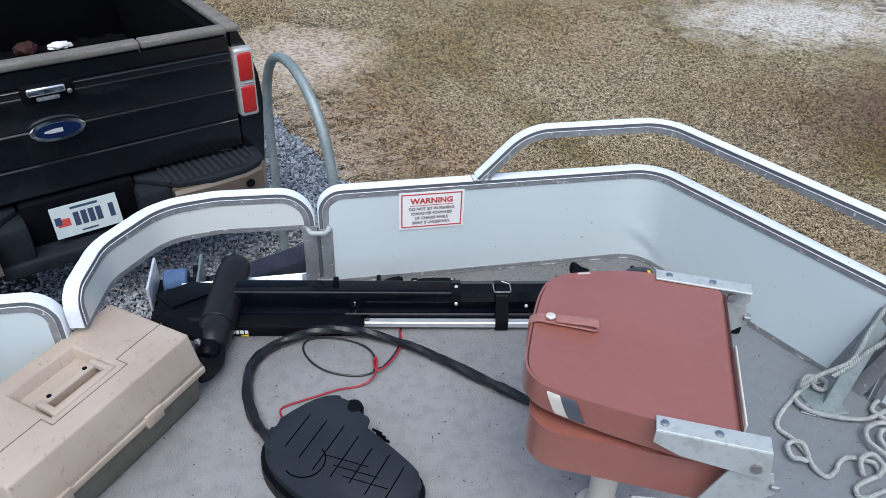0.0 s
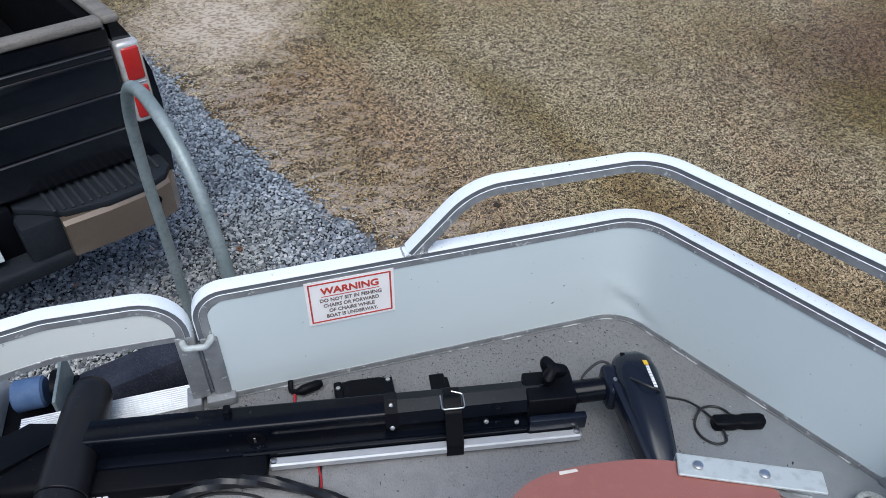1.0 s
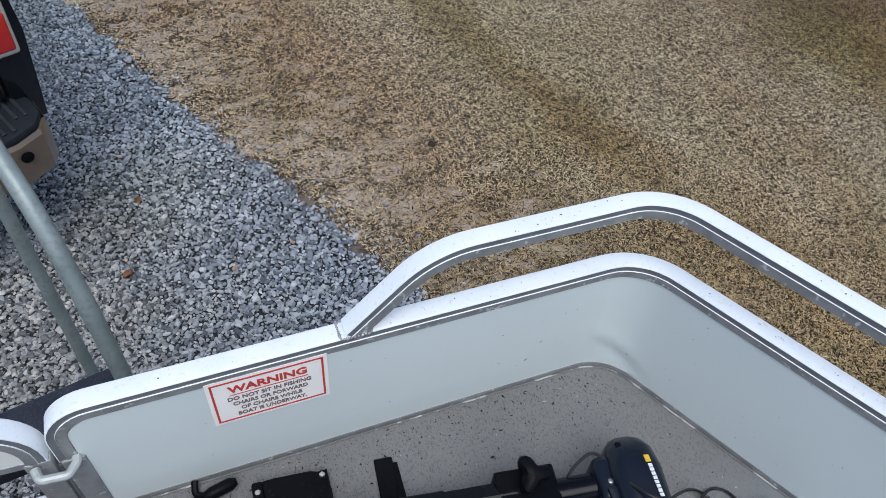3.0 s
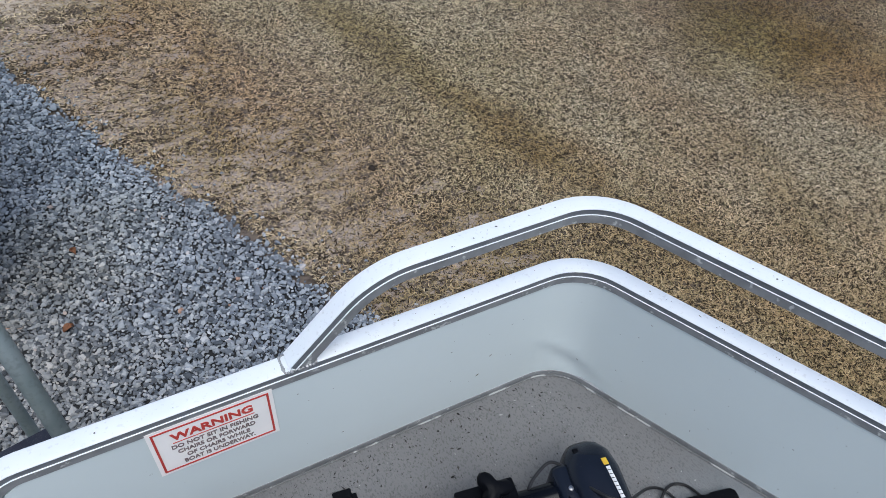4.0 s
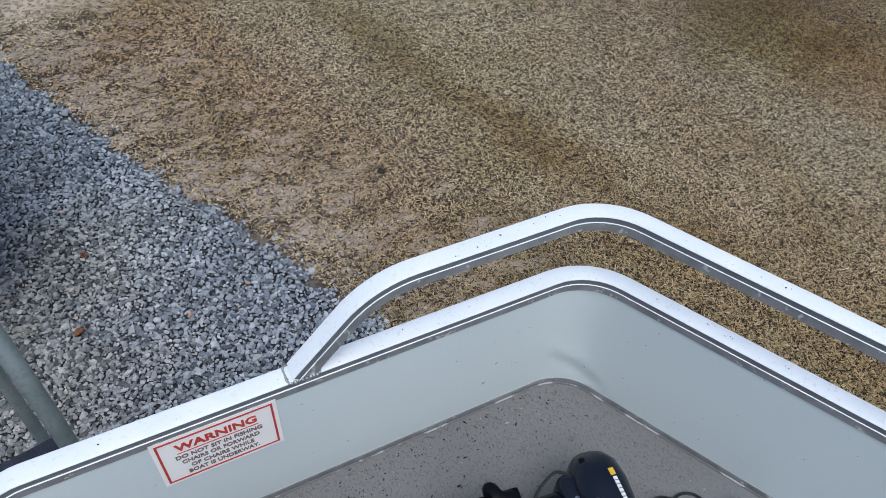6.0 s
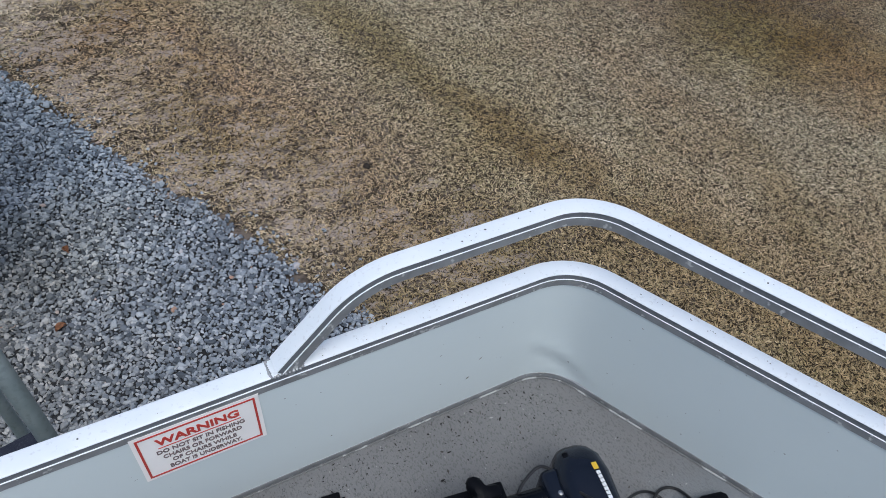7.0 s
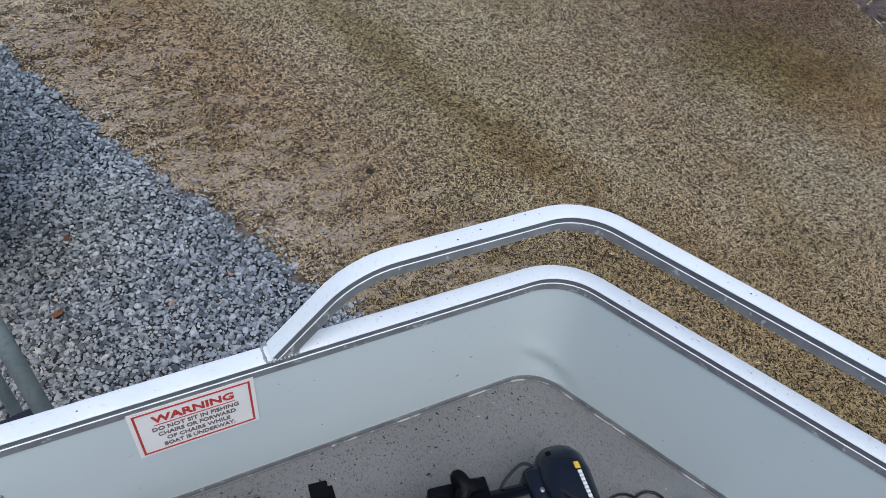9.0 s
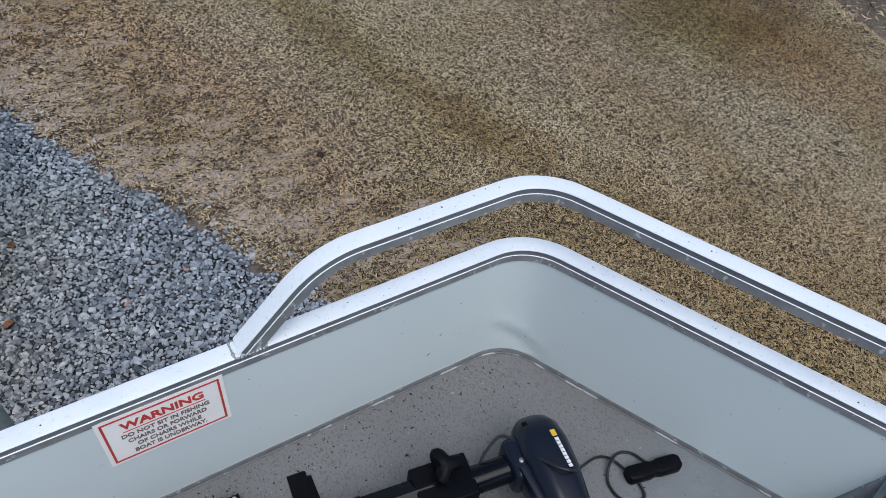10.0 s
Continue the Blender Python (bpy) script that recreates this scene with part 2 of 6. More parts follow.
# dry soil, darkened with near-black grains that paint the shaded gaps between blades
M_SOIL = material("dry_soil_with_gap_shade", (0.135, 0.104, 0.073), 0.95, 0, (0.21, 0.165, 0.118), 1.3, 0.8, (0.022, 0.016, 0.011), 85, 0.85, 1.0, 70, detail=9, fine_low=0.46, fine_high=0.60)


def add_patches(m, patches, colour, other, rag=2.6, edge=(2.35, 2.05)):
    """Lays colour patches (x, y, radius x, radius y) with ragged edges over a material's colour."""
    n, k = m.node_tree.nodes, m.node_tree.links
    b = n["Principled BSDF"]
    out = b.inputs["Base Color"].links[0].from_socket
    co = n.new("ShaderNodeTexCoord")
    wide, fine = n.new("ShaderNodeTexNoise"), n.new("ShaderNodeTexNoise")
    wide.inputs["Scale"].default_value, wide.inputs["Detail"].default_value, wide.inputs["Roughness"].default_value = 2.4, 10.0, 0.72
    fine.inputs["Scale"].default_value, fine.inputs["Detail"].default_value = 30.0, 6.0
    for t in (wide, fine):
        k.new(co.outputs["Object"], t.inputs["Vector"])
    patch_tint = n.new("ShaderNodeMix")
    patch_tint.data_type = "RGBA"
    patch_tint.inputs[6].default_value, patch_tint.inputs[7].default_value = (*colour, 1), (*other, 1)
    r = n.new("ShaderNodeMapRange")
    r.inputs["From Min"].default_value, r.inputs["From Max"].default_value = 0.46, 0.60
    k.new(fine.outputs["Fac"], r.inputs["Value"])
    k.new(r.outputs["Result"], patch_tint.inputs["Factor"])
    for x, y, rx, ry in patches:
        mp = n.new("ShaderNodeMapping")
        mp.vector_type = "TEXTURE"
        mp.inputs["Location"].default_value = (x, y, 0)
        mp.inputs["Scale"].default_value = (rx, ry, 100)
        k.new(co.outputs["Object"], mp.inputs["Vector"])
        ln = n.new("ShaderNodeVectorMath")
        ln.operation = "LENGTH"
        k.new(mp.outputs["Vector"], ln.inputs[0])
        add = n.new("ShaderNodeMath")
        add.operation = "MULTIPLY_ADD"
        k.new(wide.outputs["Fac"], add.inputs[0])
        add.inputs[1].default_value = rag
        k.new(ln.outputs["Value"], add.inputs[2])
        q = n.new("ShaderNodeMapRange")
        q.inputs["From Min"].default_value, q.inputs["From Max"].default_value = edge
        k.new(add.outputs["Value"], q.inputs["Value"])
        x2 = n.new("ShaderNodeMix")
        x2.data_type = "RGBA"
        k.new(q.outputs["Result"], x2.inputs["Factor"])
        k.new(out, x2.inputs[6])
        k.new(patch_tint.outputs[2], x2.inputs[7])
        out = x2.outputs[2]
    k.new(out, b.inputs["Base Color"])


# bare sandy places: beside the drive, at the far edge and a pinkish worn strip along the gravel
add_patches(M_SOIL, [(-0.2, 5.5, 0.95, 1.15)], (0.50, 0.42, 0.33), (0.26, 0.20, 0.14))
add_patches(M_SOIL, [(5.8, 6.2, 2.0, 1.3)], (0.56, 0.54, 0.49), (0.30, 0.25, 0.19))
add_patches(M_SOIL, [(0.75, 2.6, 0.9, 1.6), (1.4, 1.3, 0.7, 0.5)], (0.17, 0.134, 0.108), (0.08, 0.062, 0.05))
add_patches(M_SOIL, [(5.4, 3.4, 1.3, 0.9)], (0.10, 0.075, 0.07), (0.05, 0.038, 0.034))
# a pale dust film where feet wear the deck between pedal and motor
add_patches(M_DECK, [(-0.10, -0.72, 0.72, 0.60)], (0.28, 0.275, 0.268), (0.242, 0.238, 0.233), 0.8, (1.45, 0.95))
# a smooth bluish patch by the rope: reflected light painted into the deck's colour
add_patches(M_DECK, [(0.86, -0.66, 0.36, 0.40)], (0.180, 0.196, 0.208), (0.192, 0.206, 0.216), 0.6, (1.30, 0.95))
# near-black fines: the shade in the gaps between stones is put into this colour
M_BEDSHADE = material("shaded_gravel_fines", (0.035, 0.037, 0.040), 0.95, 0, (0.025, 0.025, 0.026), 4, 0.7, (0.018, 0.018, 0.018), 45, 0.6, 0.8, 70)
M_STONE = island_material("gravel_stones", [(0.0, (0.09, 0.105, 0.125)), (0.25, (0.20, 0.225, 0.26)), (0.55, (0.33, 0.365, 0.405)), (0.85, (0.44, 0.475, 0.515)), (0.996, (0.58, 0.605, 0.64)), (1.0, (0.50, 0.26, 0.15))], 0.8, 0.4, 260, (0.80, 0.80, 0.80), 1.4,
                          places=((-0.28, 2.15, 0.45, 0.30, 20, (0.92, 0.88, 0.80)), (-0.75, 1.3, 0.7, 0.6, 10, (1.0, 0.92, 0.82)), (-0.35, 3.6, 0.5, 1.2, 20, (0.85, 0.89, 0.91))))
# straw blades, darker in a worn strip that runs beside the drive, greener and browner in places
# the darkest ramp stops also paint shaded gaps among the blades
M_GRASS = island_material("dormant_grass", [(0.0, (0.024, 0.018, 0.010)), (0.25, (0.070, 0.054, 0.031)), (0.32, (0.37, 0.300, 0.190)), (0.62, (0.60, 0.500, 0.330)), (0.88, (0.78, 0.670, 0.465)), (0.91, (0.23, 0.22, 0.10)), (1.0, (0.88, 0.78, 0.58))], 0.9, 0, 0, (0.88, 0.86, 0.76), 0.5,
                          patches=(((0.95, 0.86, 0.79), 0.9, 0.45, 0.62, 5.0), ((0.82, 0.80, 0.70), 1.3, 0.50, 0.64, 11.0)),
                          places=((1.85, 3.05, 0.12, 1.8, 17, (0.80, 0.77, 0.67)), (2.15, 2.0, 0.22, 0.6, 17, (0.88, 0.82, 0.74)), (4.35, 2.45, 0.55, 0.45, 30, (0.88, 0.92, 0.70)), (5.4, 3.3, 1.5, 0.9, 20, (0.62, 0.55, 0.53)), (4.5, 2.9, 1.6, 1.5, 20, (0.86, 0.82, 0.80)),
                                  (4.65, 1.9, 0.6, 0.6, 0, (0.94, 0.87, 0.78)), (2.0, 0.65, 1.6, 0.7, -25, (0.82, 0.80, 0.74)), (0.75, 2.6, 0.8, 2.2, 24, (0.90, 0.83, 0.80)), (0.0, 3.95, 0.35, 0.2, 40, (0.84, 0.78, 0.72))))
M_FLAKE = material("pale_soil_crust", (0.42, 0.345, 0.29), 0.95, 0, (0.29, 0.232, 0.19), 9, 0.8, (0.10, 0.075, 0.055), 90, 0.6, 1.0, 90, detail=9, fine_low=0.52, fine_high=0.62)

M_LEAF = material("dead_leaf", (0.40, 0.19, 0.10), 0.8, 0, (0.28, 0.12, 0.06), 60, 0.6, (0.14, 0.06, 0.03), 240, 0.5)
M_CLOD = material("dark_clod", (0.035, 0.025, 0.018), 0.95, 0, (0.02, 0.014, 0.01), 60, 0.6)
M_CRUMB = island_material("dirt_crumb", [(0.0, (0.012, 0.011, 0.010)), (0.6, (0.04, 0.037, 0.034)), (0.86, (0.09, 0.08, 0.07)), (0.88, (0.26, 0.26, 0.25)), (1.0, (0.38, 0.37, 0.36))])


# ---- building helpers ----
def finish(bm, name, mat, smooth=True, angle=35.0):
    me = bpy.data.meshes.new(name)
    bmesh.ops.recalc_face_normals(bm, faces=bm.faces)
    bm.to_mesh(me)
    bm.free()
    for m in mat if isinstance(mat, (list, tuple)) else (mat,):
        me.materials.append(m)
    if smooth:
        me.shade_smooth()
        me.set_sharp_from_angle(angle=radians(angle))
    return me


def part(name, bm, mat, parent=None, label="", smooth=True, angle=35.0):
    ob = new(name, finish(bm, name, mat, smooth, angle))
    if parent:
        ob.parent = parent
    return tagged(ob, label)


def empty(name, label, category, m=None, group="", kind=""):
    ob = new(name)
    ob.empty_display_size = 0.1
    if m:
        ob.matrix_world = m
    return tagged(ob, label, category, group, kind)


def box(x0, x1, y0, y1, z0, z1, bevel=0.0, seg=2, m=None, bm=None):
    own = bmesh.new()
    bmesh.ops.create_cube(own, size=1.0)
    for v in own.verts:
        v.co = Vector(((x0 + x1) / 2 + v.co.x * (x1 - x0), (y0 + y1) / 2 + v.co.y * (y1 - y0), (z0 + z1) / 2 + v.co.z * (z1 - z0)))
    if bevel:
        bmesh.ops.bevel(own, geom=own.edges[:], offset=bevel, segments=seg, profile=0.5, affect="EDGES")
    if m:
        bmesh.ops.transform(own, matrix=m, verts=own.verts[:])
    return merge(own, bm)


def merge(own, bm):
    """Adds the mesh own to bm, if there is one."""
    if bm is None:
        return own
    me = bpy.data.meshes.new("piece")
    own.to_mesh(me)
    own.free()
    bm.from_mesh(me)
    bpy.data.meshes.remove(me)
    return bm


def rounded(points, r, n=7):
    """The polyline with its inner corners rounded; r: one radius, or one for each inner corner."""
    p = [Vector(q) for q in points]
    radii = r if isinstance(r, (list, tuple)) else [r] * (len(p) - 2)
    out = [p[0]]
    for a, b, c, rad in zip(p, p[1:], p[2:], radii):
        u, v = (a - b).normalized(), (c - b).normalized()
        half = u.angle(v) / 2
        if half > radians(89):
            out.append(b)
            continue
        d = min(rad / math.tan(half), (a - b).length * 0.49, (c - b).length * 0.49)
        s, e = b + u * d, b + v * d
        mid = b + (u + v).normalized() * (d / math.cos(half))
        for i in range(n + 1):
            f = i / n
            ang = (math.pi - 2 * half) * f
            w1 = s - mid
            axis = (s - mid).cross(e - mid)
            if axis.length < 1e-12:
                out.append(b)
                break
            out.append(mid + Matrix.Rotation(ang, 3, axis.normalized()) @ w1)
    out.append(p[-1])
    return out


def sweep(path, profile, side, bm=None, scales=None, mats=None, cap=True, spin=0.0):
    """Sweeps a closed profile of (n, u) along a path. side: the way of n at the start; the frame turns as little as it can."""
    bm = bm or bmesh.new()
    p = [Vector(q) for q in path]
    t = [(b - a).normalized() for a, b in zip(p, p[1:])]
    tang = [t[0]] + [(a + b).normalized() for a, b in zip(t, t[1:])] + [t[-1]]
    n = Vector(side)
    n = (n - tang[0] * n.dot(tang[0])).normalized()
    rings, last = [], tang[0]
    for i, (q, d) in enumerate(zip(p, tang)):
        turn = last.rotation_difference(d)
        n = turn @ n
        n = (n - d * n.dot(d)).normalized()
        last = d
        u = n.cross(d) * -1
        s = scales[i] if scales else 1.0
        if spin:
            n2 = Matrix.Rotation(spin * i, 3, d) @ n
            u2 = n2.cross(d) * -1
        else:
            n2, u2 = n, u
        rings.append([bm.verts.new(q + n2 * (a * s) + u2 * (b * s)) for a, b in profile])
    k = len(profile)
    for r0, r1 in zip(rings, rings[1:]):
        for j in range(k):
            f = bm.faces.new((r0[j], r0[(j + 1) % k], r1[(j + 1) % k], r1[j]))
            if mats:
                f.material_index = mats[j]
    if cap:
        bm.faces.new(rings[0][::-1])
        bm.faces.new(rings[-1])
    return bm


def circle(r, n=12):
    return [(r * math.cos(2 * math.pi * i / n), r * math.sin(2 * math.pi * i / n)) for i in range(n)]


def round_rect(w, h, r, n=4):
    out = []
    for cx, cy, a0 in ((w / 2 - r, h / 2 - r, 0), (-w / 2 + r, h / 2 - r, 90), (-w / 2 + r, -h / 2 + r, 180), (w / 2 - r, -h / 2 + r, 270)):
        for i in range(n + 1):
            a = radians(a0 + 90 * i / n)
            out.append((cx + r * math.cos(a), cy + r * math.sin(a)))
    return out


def smooth_path(points, n=8):
    """A soft curve through the points (Catmull-Rom)."""
    p = [Vector(q) for q in points]
    p = [2 * p[0] - p[1]] + p + [2 * p[-1] - p[-2]]
    out = []
    for a, b, c, d in zip(p, p[1:], p[2:], p[3:]):
        for i in range(n):
            f = i / n
            out.append(0.5 * (2 * b + (c - a) * f + (2 * a - 5 * b + 4 * c - d) * f * f + (3 * b - a - 3 * c + d) * f ** 3))
    out.append(p[-2])
    return out


def lathe(profile, n=20, m=None, bm=None):
    """Turns (r, z) pairs round the z axis."""
    own = bmesh.new()
    rings = [[own.verts.new((r * math.cos(2 * math.pi * i / n), r * math.sin(2 * math.pi * i / n), z)) for i in range(n)] for r, z in profile]
    for a, b in zip(rings, rings[1:]):
        for i in range(n):
            own.faces.new((a[i], a[(i + 1) % n], b[(i + 1) % n], b[i]))
    own.faces.new(rings[0][::-1])
    own.faces.new(rings[-1])
    if m:
        bmesh.ops.transform(own, matrix=m, verts=own.verts[:])
    return merge(own, bm)


def slab(outline, z0, z1, bevel=0.0, seg=3, m=None, bm=None, only_top=False):
    """An upright prism over an outline of (x, y), with rounded rims."""
    own = bmesh.new()
    lo = [own.verts.new((x, y, z0)) for x, y in outline]
    hi = [own.verts.new((x, y, z1)) for x, y in outline]
    k = len(outline)
    own.faces.new(lo[::-1])
    top = own.faces.new(hi)
    for i in range(k):
        own.faces.new((lo[i], lo[(i + 1) % k], hi[(i + 1) % k], hi[i]))
    if bevel:
        rim = [e for e in own.edges if abs(e.verts[0].co.z - e.verts[1].co.z) < 1e-6 and (not only_top or e.verts[0].co.z > (z0 + z1) / 2)]
        bmesh.ops.bevel(own, geom=rim, offset=bevel, segments=seg, profile=0.5, affect="EDGES")
    if m:
        bmesh.ops.transform(own, matrix=m, verts=own.verts[:])
    return merge(own, bm)


def tube(points, r, n=8, soft=6, bm=None):
    return sweep(smooth_path(points, soft) if soft else points, circle(r, n), (0.3, 0.2, 1) if abs((Vector(points[1]) - Vector(points[0])).normalized().z) < 0.9 else (1, 0, 0), bm)


def letters(name, text, size, mat, parent, m, bold=0.0, align="CENTER", label="", width=None):
    cu = bpy.data.curves.new(name, "FONT")
    cu.body, cu.size, cu.align_x, cu.align_y = text, size, align, "CENTER"
    cu.extrude, cu.offset = 0.0004, bold
    cu.resolution_u = 3
    tmp = bpy.data.objects.new(name, cu)
    scene.collection.objects.link(tmp)
    bpy.context.view_layer.update()
    me = bpy.data.meshes.new_from_object(tmp.evaluated_get(bpy.context.evaluated_depsgraph_get()))
    bpy.data.objects.remove(tmp)
    bpy.data.curves.remove(cu)
    if width:
        xs = [v.co.x for v in me.vertices]
        f = width / (max(xs) - min(xs))
        for v in me.vertices:
            v.co.x *= f
    me.transform(m)
    me.materials.clear()
    me.materials.append(mat)
    me.name = name
    ob = new(name, me)
    ob.parent = parent
    return tagged(ob, label)


# ---- ground ----
D = 1.302          # height of the boat's deck
RAIL = 1.588       # middle of the fence's top rail


def gravel_edge(y):
    """Where the gravel drive gives way to the lawn, as x for a given y."""
    xs = np.interp(y, [-6.0, 0.3, 0.9, 1.5, 1.93, 2.1, 2.4, 2.88, 3.45, 4.05, 4.68, 5.04, 6.0, 12.0], [1.6, 1.2, 0.95, 0.68, 0.50, 0.43, 0.24, 0.01, -0.23, -0.48, -0.74, -0.90, -1.3, -3.5])
    return xs


def lawn_relief(x, y):
    return 0.02 * noise.noise(Vector((x * 0.6, y * 0.6, 3.0))) + 0.008 * noise.noise(Vector((x * 3.0, y * 3.0, 7.0)))


def build_ground():
    bm = bmesh.new()
    inner = np.linspace(-8, 14, 133)
    xs = np.concatenate([[-400, -120, -40, -16], inner, [22, 50, 130, 400]])
    ys = np.concatenate([[-400, -120, -40, -16], inner, [22, 50, 130, 400]])
    grid = [[bm.verts.new((x, y, lawn_relief(x, y) - 0.012 if -8 < x < 14 and -8 < y < 14 else -0.02)) for x in xs] for y in ys]
    for r0, r1 in zip(grid, grid[1:]):
        for i in range(len(xs) - 1):
            bm.faces.new((r0[i], r0[i + 1], r1[i + 1], r1[i]))
    tagged(part("ground", bm, M_SOIL), "dry brown lawn soil, shade-darkened between the dormant grass", "ground", kind="structure")
    bm = bmesh.new()
    rows = []
    for y in np.arange(-6, 12.01, 0.12):
        e = float(gravel_edge(y)) - 0.05
        cols = np.concatenate([np.linspace(-4.5, e - 0.3, 14), [e - 0.15, e]])
        rows.append([bm.verts.new((x, y, 0.012 + lawn_relief(x, y) - (0.02 if i == len(cols) - 1 else 0.0))) for i, x in enumerate(cols)])
    for r0, r1 in zip(rows, rows[1:]):
        for i in range(len(r0) - 1):
            bm.faces.new((r0[i], r0[i + 1], r1[i + 1], r1[i]))
    tagged(part("gravel_bed", bm, M_BEDSHADE), "bed of the gravel drive, coloured dark as the shade between stones", "driveway", kind="structure")


def scattered(name, verts, faces, places, mat, label, category):
    """Many copies of one small shape, each with its own 3 x 3 turn and place, as one mesh."""
    base, f = np.array(verts, float), np.array(faces, int)
    turns, where = places
    v = np.einsum("kij,nj->kni", turns, base) + where[:, None, :]
    count, nv = len(where), len(base)
    allf = (f[None] + (np.arange(count) * nv)[:, None, None]).reshape(-1, f.shape[1])
    me = bpy.data.meshes.new(name)
    me.vertices.add(count * nv)
    me.vertices.foreach_set("co", v.reshape(-1))
    k = f.shape[1]
    me.loops.add(len(allf) * k)
    me.loops.foreach_set("vertex_index", allf.reshape(-1))
    me.polygons.add(len(allf))
    me.polygons.foreach_set("loop_start", np.arange(len(allf)) * k)
    me.polygons.foreach_set("loop_total", np.full(len(allf), k))
    me.update(calc_edges=True)
    me.validate()
    me.shade_flat()
    me.materials.append(mat)
    return tagged(new(name, me), label, category, kind="stuff")


def turn_matrices(rng, n, tilt):
    """Random turns about z, then a lean of up to tilt degrees."""
    a, b, c = rng.uniform(0, 2 * np.pi, n), np.radians(rng.uniform(-tilt, tilt, n)), np.radians(rng.uniform(-tilt, tilt, n))
    z, o = np.zeros(n), np.ones(n)
    rz = np.array([[np.cos(a), -np.sin(a), z], [np.sin(a), np.cos(a), z], [z, z, o]]).transpose(2, 0, 1)
    rx = np.array([[o, z, z], [z, np.cos(b), -np.sin(b)], [z, np.sin(b), np.cos(b)]]).transpose(2, 0, 1)
    ry = np.array([[np.cos(c), z, np.sin(c)], [z, o, z], [-np.sin(c), z, np.cos(c)]]).transpose(2, 0, 1)
    return rz @ rx @ ry


def stone_shapes(rng, n):
    """A few angular lumps, each an uneven twenty-sided stone."""
    ico = bmesh.new()
    bmesh.ops.create_icosphere(ico, subdivisions=1, radius=1.0)
    faces = [tuple(v.index for v in f.verts) for f in ico.faces]
    shapes = []
    for k in range(n):
        where = Vector(rng.uniform(-9, 9, 3))
        shapes.append([tuple(v.co * (1 + 0.55 * noise.noise(v.co * 1.1 + where) + 0.15 * noise.noise(v.co * 2.7 + where))) for v in ico.verts])
    ico.free()
    return shapes, faces


def build_gravel():
    """Crushed stones: laid close and well shaped ahead of the bow, plainer ones under and beside the boat."""
    rng = np.random.default_rng(5)
    shapes, faces = stone_shapes(rng, 5)
    step = 0.0161
    gx, gy = np.meshgrid(np.arange(-2.6, 1.4, step), np.arange(0.25, 6.2, step * 0.87))
    gx = gx + (np.arange(gx.shape[0]) % 2)[:, None] * step / 2
    x, y = gx.ravel() + rng.uniform(-0.42, 0.42, gx.size) * step, gy.ravel() + rng.uniform(-0.42, 0.42, gx.size) * step
    e = gravel_edge(y)
    rag = 0.05 * np.sin(y * 9.0) * np.sin(y * 23.0 + 1.0) + rng.normal(0, 0.022, len(x))
    keep = (x < e + rag) & (x > e - 1.0 - 1.25 * np.clip(3.4 - y, 0, 1.0))
    x, y = x[keep], y[keep]
    top = rng.uniform(0, 1, len(x)) < 0.22
    x, y = np.concatenate([x, x[top] + step * 0.5]), np.concatenate([y, y[top] + step * 0.3])
    lift = np.concatenate([np.zeros(len(top)), np.full(top.sum(), 0.008)])
    # strays on the lawn's edge
    sy = rng.uniform(0.6, 5.0, 420)
    sx = gravel_edge(sy) + np.abs(rng.normal(0, 0.13, 420))
    x, y, lift = np.concatenate([x, sx]), np.concatenate([y, sy]), np.concatenate([lift, np.full(420, -0.001)])
    n = len(x)
    size = rng.lognormal(math.log(0.0079), 0.28, n).clip(0.0045, 0.0185) * np.where(lift > 0.001, 1.15, 1.0)
    stretch = np.stack([size * rng.uniform(1.0, 1.5, n), size * rng.uniform(0.75, 1.05, n), size * rng.uniform(0.55, 0.85, n)], -1)
    turns = turn_matrices(rng, n, 30) * stretch[:, None, :]
    z = 0.019 + np.array([lawn_relief(a, b) for a, b in zip(x, y)]) + rng.uniform(-0.006, 0.006, n) + lift - np.where(x > gravel_edge(y) - 0.02, 0.014, 0)
    kind = rng.integers(0, len(shapes), n)
    for k, verts in enumerate(shapes):
        own = kind == k
        scattered("gravel", verts, faces, (turns[own], np.stack([x, y, z], -1)[own]), M_STONE, "loose grey and white crushed gravel on the drive", "gravel")
    chip = [(1, 0, 0.1), (-1, 0.15, 0), (0.1, 1, 0), (0, -0.9, 0.1), (0.2, 0.1, 0.9), (0, 0, -0.8)]
    chip_faces = [(0, 2, 4), (2, 1, 4), (1, 3, 4), (3, 0, 4), (2, 0, 5), (1, 2, 5), (3, 1, 5), (0, 3, 5)]
    for n, y0, y1, x0, wide, mean in ((26000, 0.2, 7.8, 0.95, 3.0, 0.0125), (26000, -5.8, 0.4, 0.0, 5.2, 0.0135)):
        y = rng.uniform(y0, y1, n)
        x = gravel_edge(y) - x0 - rng.uniform(0, 1, n) * wide
        size = rng.lognormal(math.log(mean), 0.30, n).clip(0.004, 0.024)
        turns = turn_matrices(rng, n, 45) * np.stack([size * rng.uniform(0.9, 1.5, n), size * rng.uniform(0.75, 1.1, n), size * rng.uniform(0.5, 0.85, n)], -1)[:, None, :]
        z = 0.012 + np.array([lawn_relief(a, b) for a, b in zip(x, y)]) + rng.uniform(-0.002, 0.010, n)
        scattered("gravel", chip, chip_faces, (turns, np.stack([x, y, z], -1)), M_STONE, "loose grey and white crushed gravel on the drive", "gravel")


